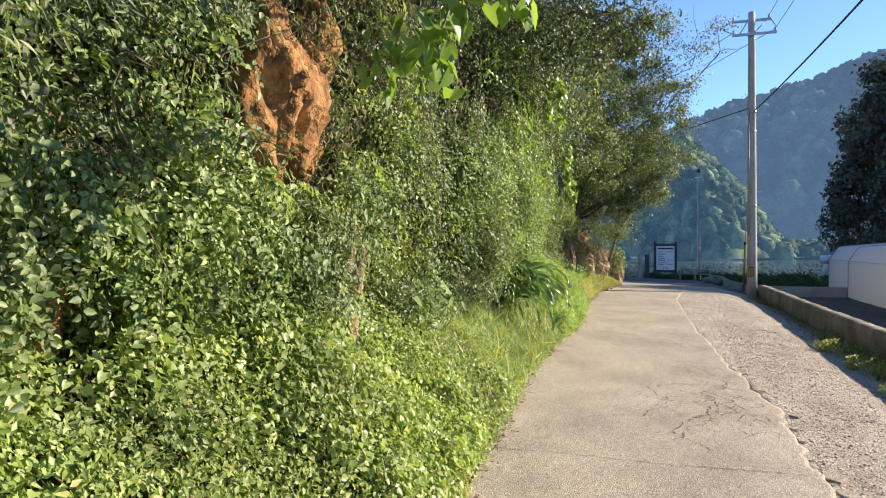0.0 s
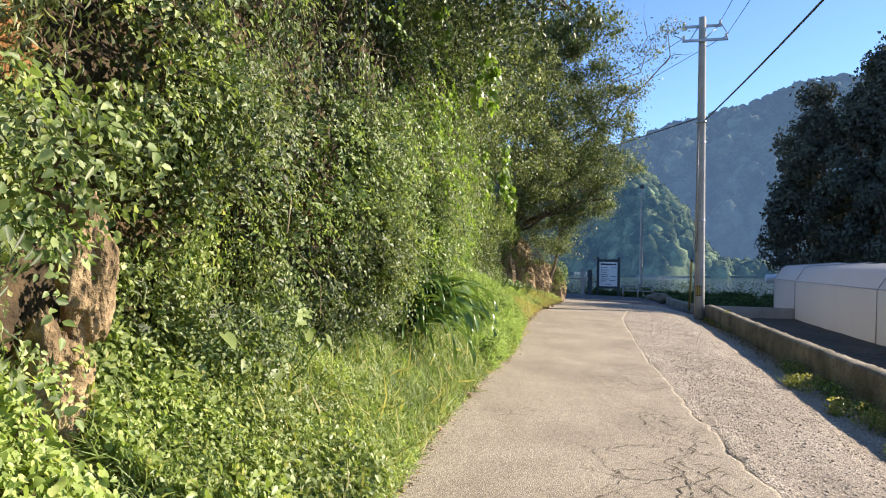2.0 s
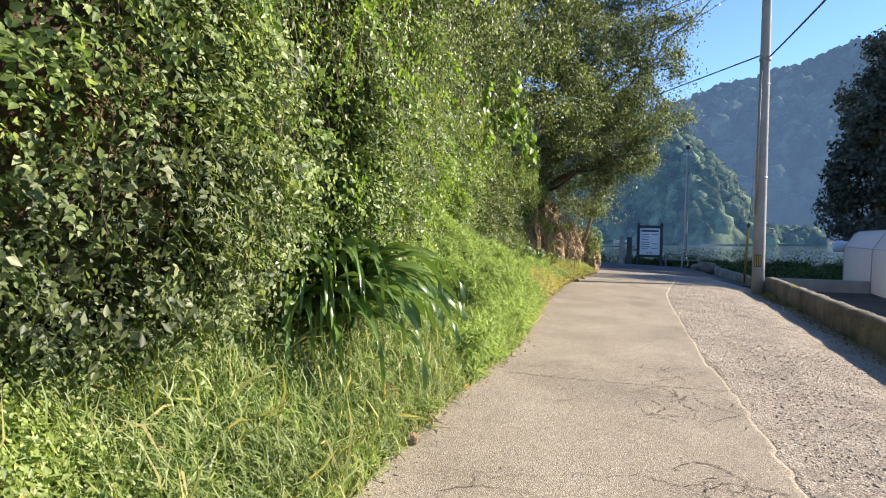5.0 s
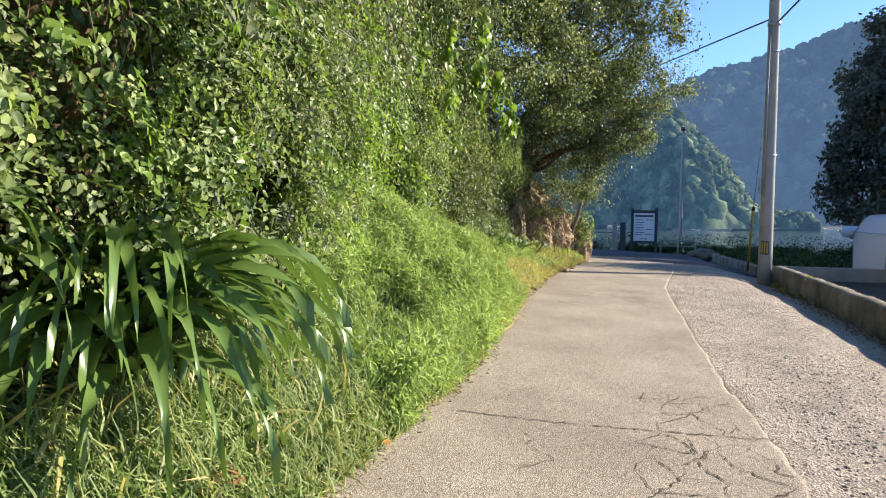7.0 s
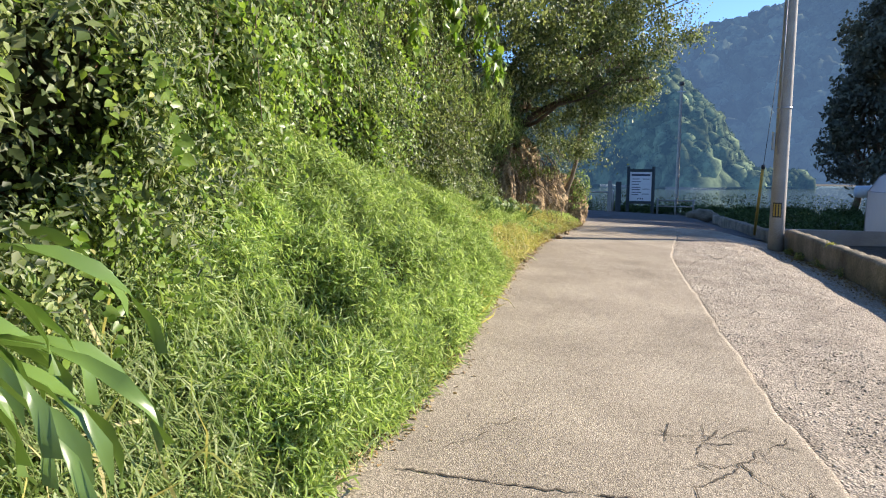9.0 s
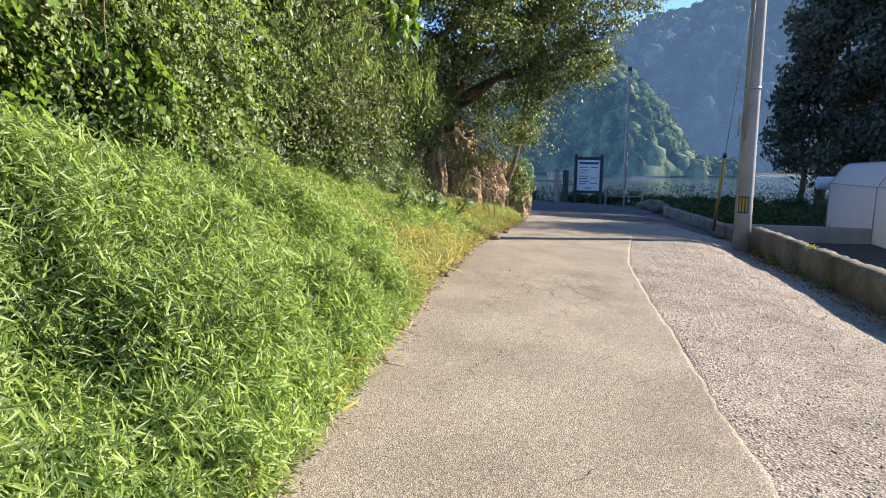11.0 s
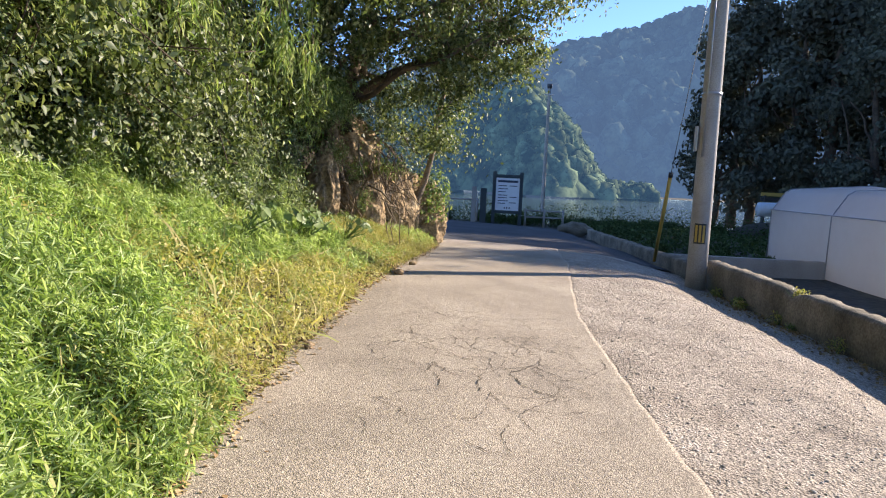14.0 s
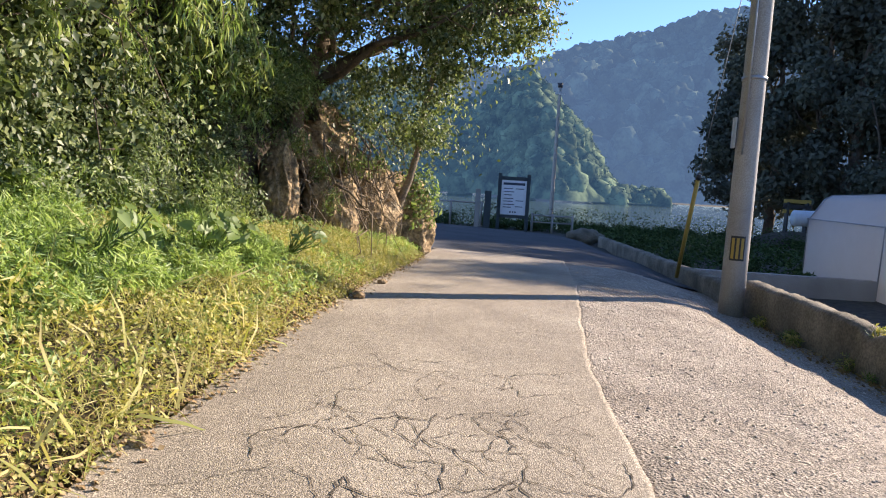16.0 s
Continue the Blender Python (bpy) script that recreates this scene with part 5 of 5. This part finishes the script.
bank_grass(215000, 4.6, 11.6, 0.0, 1.26, 0.085, M_grass, "grass", "dense bright green bamboo grass covering the bank", 0.5, REED, 0.25, 62, 0.12, 0.8)
bank_grass(130000, 11, 17, 0.28, 1.15, 0.085, M_grass, "grass", "bright green bamboo grass thinning towards the corner", 0.42, REED, 0.3, 63, 0.36, 0.8)
bank_grass(52000, 10.8, 22, 0.0, 0.75, 0.095, M_dry, "dry_grass", "yellowed dry grass along the verge", 0.26, BLADE, 0.5, 64, 0.34, 0.7)
bank_grass(30000, 10.8, 21, 0.0, 0.8, 0.035, M_dry, "weeds", "small yellowing weeds among the dry grass", 0.26, OVATE, 0.3, 67, 0.3, 0.8)
bank_grass(30000, 11, 24, 0.1, 0.95, 0.08, M_grass, "weeds", "small green weeds among the dry grass", 0.18, LANCE, 0.4, 65, 0.42, 0.8)
bank_grass(9000, -6, 12, 0.0, 0.16, 0.14, M_dry, "dry_grass", "straw-coloured grass at the edge of the lane", 0.04, BLADE, 0.5, 66, 0.35)
bank_grass(420, -1.5, 4.5, 0.05, 0.7, 0.36, M_dry, "dry_grass", "long pale dry grass stalks arching over the bank", 0.1, BLADE, 0.8, 68, 0.2, 0.6)
bank_grass(900, 8, 16, 0.0, 0.5, 0.33, M_dry, "dry_grass", "long pale dry grass stalks arching over the verge", 0.15, BLADE, 0.6, 69, 0.2, 0.7)
# leaf litter along the edge
n = 13000
y = rng.uniform(-7, 22, n)
x = edge_x(y) + rng.normal(-0.09, 0.11, n)
P = np.stack([x, y, road_z(x, y) + 0.034 + np.clip(edge_x(y) - x, 0, 1) * 0.5], -1)
stuff("leaf_litter", leaf_mesh("litter", P, np.tile([0, 0, 1.0], (n, 1)), 0.026, CHIP, M_litter, 0.3, 0), "brown fallen leaves along the lane edge", "leaf litter")
n = 2600
y = rng.uniform(-2, 20, n)
x = wall_x(y) - np.abs(rng.normal(0, 0.22, n)) - 0.02
P = np.stack([x, y, road_z(x, y) + 0.02], -1)
stuff("leaf_litter", leaf_mesh("litter", P, np.tile([0, 0, 1.0], (n, 1)), 0.032, CHIP, M_litter, 0.35, 0), "brown fallen leaves drifted against the low wall", "leaf litter")


for at, sz in (((-3.16, 5.96, 0.56), 0.1), ((-3.05, 3.62, 0.42), 0.09), ((-2.45, 4.3, 0.24), 0.06)):
    o2 = part("fallen_leaf", leaf_mesh("fallen_leaf", np.array([at]), np.array([[0.5, -0.5, 0.8]]), np.array([sz]), HEART, M_orange, 0.2, 0.4))
    tagged(o2, "curled orange fallen leaf lying in the bank grass", "leaf", "fallen leaves")

# ---- strap-leaved plant ----
def strap(a, dirv, length, width, arch, fold=0.22):
    V, F = [], []
    d = Vector(dirv).normalized()
    side = d.cross(Vector((0, 0, 1))).normalized()
    p = Vector(a)
    ang = math.radians(arch[0])
    n = 12
    tw = rng.normal(0, 0.25)
    for i in range(n + 1):
        t = i / n
        w = width * (0.35 + 1.0 * math.sin(min(1, t * 1.15 + 0.12) * math.pi) ** 0.7) * (1 - t) ** 0.25 if i < n else 0.002
        s2 = (side + Vector((0, 0, tw * t))).normalized()
        up = Vector((0, 0, 1)) * math.cos(ang) - d * math.sin(ang)
        wav = 0.02 * math.sin(t * 14 + tw * 9)
        V += [p - s2 * w * 0.5 + up * (fold * w + wav), p, p + s2 * w * 0.5 + up * (fold * w - wav)]
        p = p + (d * math.cos(ang) + Vector((0, 0, math.sin(ang)))) * (length / n)
        ang += (math.radians(arch[1]) - math.radians(arch[0])) / n * (0.5 + t)
    for i in range(n):
        F += [(3 * i, 3 * i + 1, 3 * i + 4, 3 * i + 3), (3 * i + 1, 3 * i + 2, 3 * i + 5, 3 * i + 4)]
    return mesh_of("blade", V, F, M_blade, True)


def strap_plant(at, count, scale, lean, label):
    p = thing("strap_leaved_plant", label, "plant", at=at)
    for s in range(max(2, count // 8)):
        o2 = np.array([rng.normal(0, 0.12), rng.normal(0, 0.12), 0]) * scale
        part("stalk", tube("stalk", [o2 + (0, 0, -0.1), o2 + np.array([lean[0] * 0.2, lean[1] * 0.2, 0.5]) * scale], [0.03 * scale, 0.02 * scale], M_blade, 7), p)
    for k in range(count):
        a = rng.uniform(0, 6.28)
        dv = Vector((math.cos(a) + lean[0] * 1.1, math.sin(a) + lean[1] * 1.1, 0))
        h = rng.uniform(0.3, 0.72) * scale
        part("blade", strap((rng.normal(0, 0.1) + lean[0] * h * 0.4, rng.normal(0, 0.1) + lean[1] * h * 0.4, h), dv, rng.uniform(0.85, 1.3) * scale, 0.095 * scale * rng.uniform(0.7, 1.2), (rng.uniform(30, 66), rng.uniform(-118, -80))), p)


strap_plant((-3.45, 3.15, 0.48), 88, 1.06, (0.75, -0.35), "large arching strap-leaved green plant on the bank")
strap_plant((-3.75, 2.55, 0.75), 16, 1.05, (0.2, -0.5), "arching strap-leaved plant with pale sunlit blades")


def big_leaf_plant(at, count, size, label, mat_leaf=M_broad, tall=0.5):
    p = thing("big_leaved_plant", label, "plant", at=at)
    for k in range(count):
        tip = np.array([rng.uniform(0.0, 0.4), rng.uniform(-0.3, 0.3), rng.uniform(0.03, tall)])
        pts, rad = bent((0, 0, -0.15), tip, 0.008, 0.005, 5, 0.2)
        lf = part("leaf", leaf_mesh("leaf", tip[None], np.array([[0.55, -0.5, 0.7]]), np.array([size * rng.uniform(0.7, 1.2)]), HEART, mat_leaf, 0.3, 0.6), p)
        part("stem", tube("stem", pts, rad, M_blade, 6), lf)


big_leaf_plant((-3.2, -0.5, 0.95), 11, 0.105, "low plant with large pale heart-shaped leaves")
big_leaf_plant((-3.2, -1.35, 1.0), 7, 0.1, "low plant with large pale heart-shaped leaves")
big_leaf_plant((-4.3, 16.2, 0.75), 24, 0.11, "clump of round butterbur-like leaves by the bank", M_vine, 0.24)
big_leaf_plant((-4.2, 15.2, 0.8), 20, 0.105, "clump of round butterbur-like leaves by the bank", M_vine, 0.24)
big_leaf_plant((-4.4, 17.2, 0.8), 18, 0.1, "clump of round butterbur-like leaves by the bank", M_vine, 0.24)


for bx, by, k in ((-3.9, 14.4, 12), (-3.7, 15.6, 14), (-4.0, 16.6, 12), (-3.6, 17.6, 10)):
    big_leaf_plant((bx, by, float(np.interp(by, YS, BANK_Z)) * 0.72), k + 8, 0.1, "clump of round butterbur-like leaves by the bank", M_vine, 0.24)


# weeds by the low wall and in the field
def weed(at, r, n, mat, size, label, outline=OVATE, cat="weed"):
    w = thing("weed", label, cat, "weeds along the wall", at=at)
    lines = [bent((0, 0, -0.05), (rng.normal(0, r * 0.6), rng.normal(0, r * 0.6), r * rng.uniform(0.7, 1.5)), 0.005, 0.002, 5, 0.15) for _ in range(7)]
    part("stem", tubes("stem", lines, M_blade, 4), w)["kind"] = "stuff"
    q, d = cloud(n, (0, 0, r * 0.6), (r, r, r * 0.7), 0.2)
    q[:, 2] = np.abs(q[:, 2])
    part("leaves", leaf_mesh("leaves", q, d, size, outline, mat, 0.7, 0.3), w)


for k in range(26):
    y = rng.uniform(-2, 8.5) if k < 20 else rng.uniform(13, 20)
    r = rng.uniform(0.10, 0.26) * (1.0 if k < 20 else 0.6)
    x = float(wall_x(y)) - rng.uniform(0.05, 0.55) * (1 if k < 20 else 0.25)
    weed((x, y, float(road_z(x, y))), r, int(180 * r / 0.2), M_vine if k % 3 == 0 else M_dry, 0.05, "dry yellow weed at the foot of the wall" if k % 3 else "small leafy green weed at the foot of the wall", OVATE if k % 2 else LANCE)
for k in range(16):
    y = rng.uniform(0.5, 7)
    x = float(wall_x(y)) - rng.uniform(0.1, 0.75)
    weed((x, y, float(road_z(x, y))), rng.uniform(0.09, 0.2), 120, M_dry if k % 3 else M_foot, 0.06, "dry straw-coloured weed on the gravel edge", REED2 if k % 2 else LANCE)
weed((2.72, 17.35, 0.2), 0.13, 90, M_dry, 0.05, "dry weed growing from the broken wall top")
n = 16000
x, y = rng.uniform(2.9, 18, n), rng.uniform(25.5, 46, n)
c = vnoise(np.stack([x, y, 0 * x], -1), 0.9, 33)
P = ground_fn(x, y)
P[:, 2] += rng.random(n) * np.clip((c - 0.25) * 1.1, 0.06, 0.6)
P = P[(x < 5.9) | (y > 28.5)]
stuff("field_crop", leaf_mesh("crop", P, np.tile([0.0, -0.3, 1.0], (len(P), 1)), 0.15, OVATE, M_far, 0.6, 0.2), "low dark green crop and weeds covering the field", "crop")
n = 15000
x, y = rng.uniform(-10, 22, n), rng.uniform(45.8, 50.5, n)
c = vnoise(np.stack([x, y, 0 * x], -1), 0.8, 35)
P = ground_fn(x, y)
P[:, 2] = np.maximum(P[:, 2], -1.0) + rng.random(n) * np.clip(0.45 + 1.2 * c, 0.6, 1.35) * np.interp(y, (46, 47.5), (0.3, 1))
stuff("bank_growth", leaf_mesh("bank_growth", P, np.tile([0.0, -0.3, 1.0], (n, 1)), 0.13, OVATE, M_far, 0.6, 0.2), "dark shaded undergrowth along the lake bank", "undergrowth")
rubble = part("mound", grid_mesh("mound", lambda a, c: np.stack([14.45 + (a - 0.5) * 5, 48.0 + (c - 0.5) * 4, -1.3 + 1.25 * np.sin(np.clip(a, 0, 1) * math.pi) ** 0.5 * np.sin(np.clip(c, 0, 1) * math.pi) ** 0.5], -1), np.linspace(0, 1, 16), np.linspace(0, 1, 14), M_soil))
tagged(rubble, "low dark earth mound beside the field", "mound", kind="structure")
for k in range(94):
    x, y = rng.uniform(-7 if k < 46 else 2 if k < 70 else 9, 9.5 if k < 70 else 18), rng.uniform(45.6, 51)
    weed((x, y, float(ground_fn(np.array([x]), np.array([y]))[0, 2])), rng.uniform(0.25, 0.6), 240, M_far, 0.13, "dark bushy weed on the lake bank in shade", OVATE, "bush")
for k in range(26):
    x, y = rng.uniform(2.9, 7), rng.uniform(26, 44)
    weed((x, y, float(ground_fn(np.array([x]), np.array([y]))[0, 2])), rng.uniform(0.15, 0.38), 160, M_far, 0.1, "dark green field weed beside the lane", OVATE, "weed")

# ---- dark wood on the far side of the field ----
def dark_tree(x, y, z, h, w, n, label):
    t = thing("dark_tree", label, "tree", "dark wood by the field", at=(x, y, z))
    pts, rad = bent((0, 0, -0.5), (rng.normal(0, 0.3), 0, h * 0.75), h * 0.022, h * 0.008, 8, 0.1)
    part("trunk", tube("trunk", pts, rad, M_bark, 9), t)
    Ps, Ns = [], []
    for k in range(7):
        e = np.array([rng.uniform(-0.5, 0.5) * w, rng.uniform(-0.5, 0.5) * w, h * rng.uniform(0.35, 0.8)])
        lp, lr = bent(pts[rng.integers(2, 7)], e, h * 0.008, 0.03, 6, 0.2)
        part("limb", tube("limb", lp, lr, M_bark, 6), t)
    nb = int(34)
    for k in range(nb):
        zz = rng.uniform(0.12, 0.97)
        ww = w * math.sin(min(1.0, zz * 1.1 + 0.12) * math.pi) ** 0.45
        a = rng.uniform(0, 6.28)
        c = np.array([math.cos(a) * ww * rng.uniform(0.3, 0.9), math.sin(a) * ww * rng.uniform(0.3, 0.9), zz * h])
        q, d = cloud(int(n / nb), c, np.array([1, 1, 0.7]) * w * rng.uniform(0.22, 0.42), 0.3)
        Ps.append(q)
        Ns.append(d)
    part("crown", leaf_mesh("crown", np.concatenate(Ps), np.concatenate(Ns), 0.30 if n > 9999 else 0.42, OVATE, M_shade, 0.5, 0.4, sunny=0.0), t)


# four trees short of y 47 are added, largely unseen, to shade the junction
for x, y, h, w in [(17.5, 60, 17, 5.0), (21, 58, 21, 5.5), (26.5, 56, 24, 6), (31, 50, 25, 6.5), (36, 53, 26, 6.5), (38, 54, 28, 7), (26, 66, 25, 7), (19, 68, 21, 6), (16.1, 64, 13, 4), (20, 54, 20, 4.5), (32, 60, 28, 7), (24, 50, 24, 5), (21.7, 34.4, 14, 5.7), (23.4, 39.6, 15, 5.6), (19.4, 57, 18, 4.5), (27, 46, 16, 5.5), (19.0, 46, 13, 4.5)]:
    dark_tree(x, y, -1.0, h, w, 8500 if y > 47 else 13000, "tall dense dark tree standing in shade by the field")
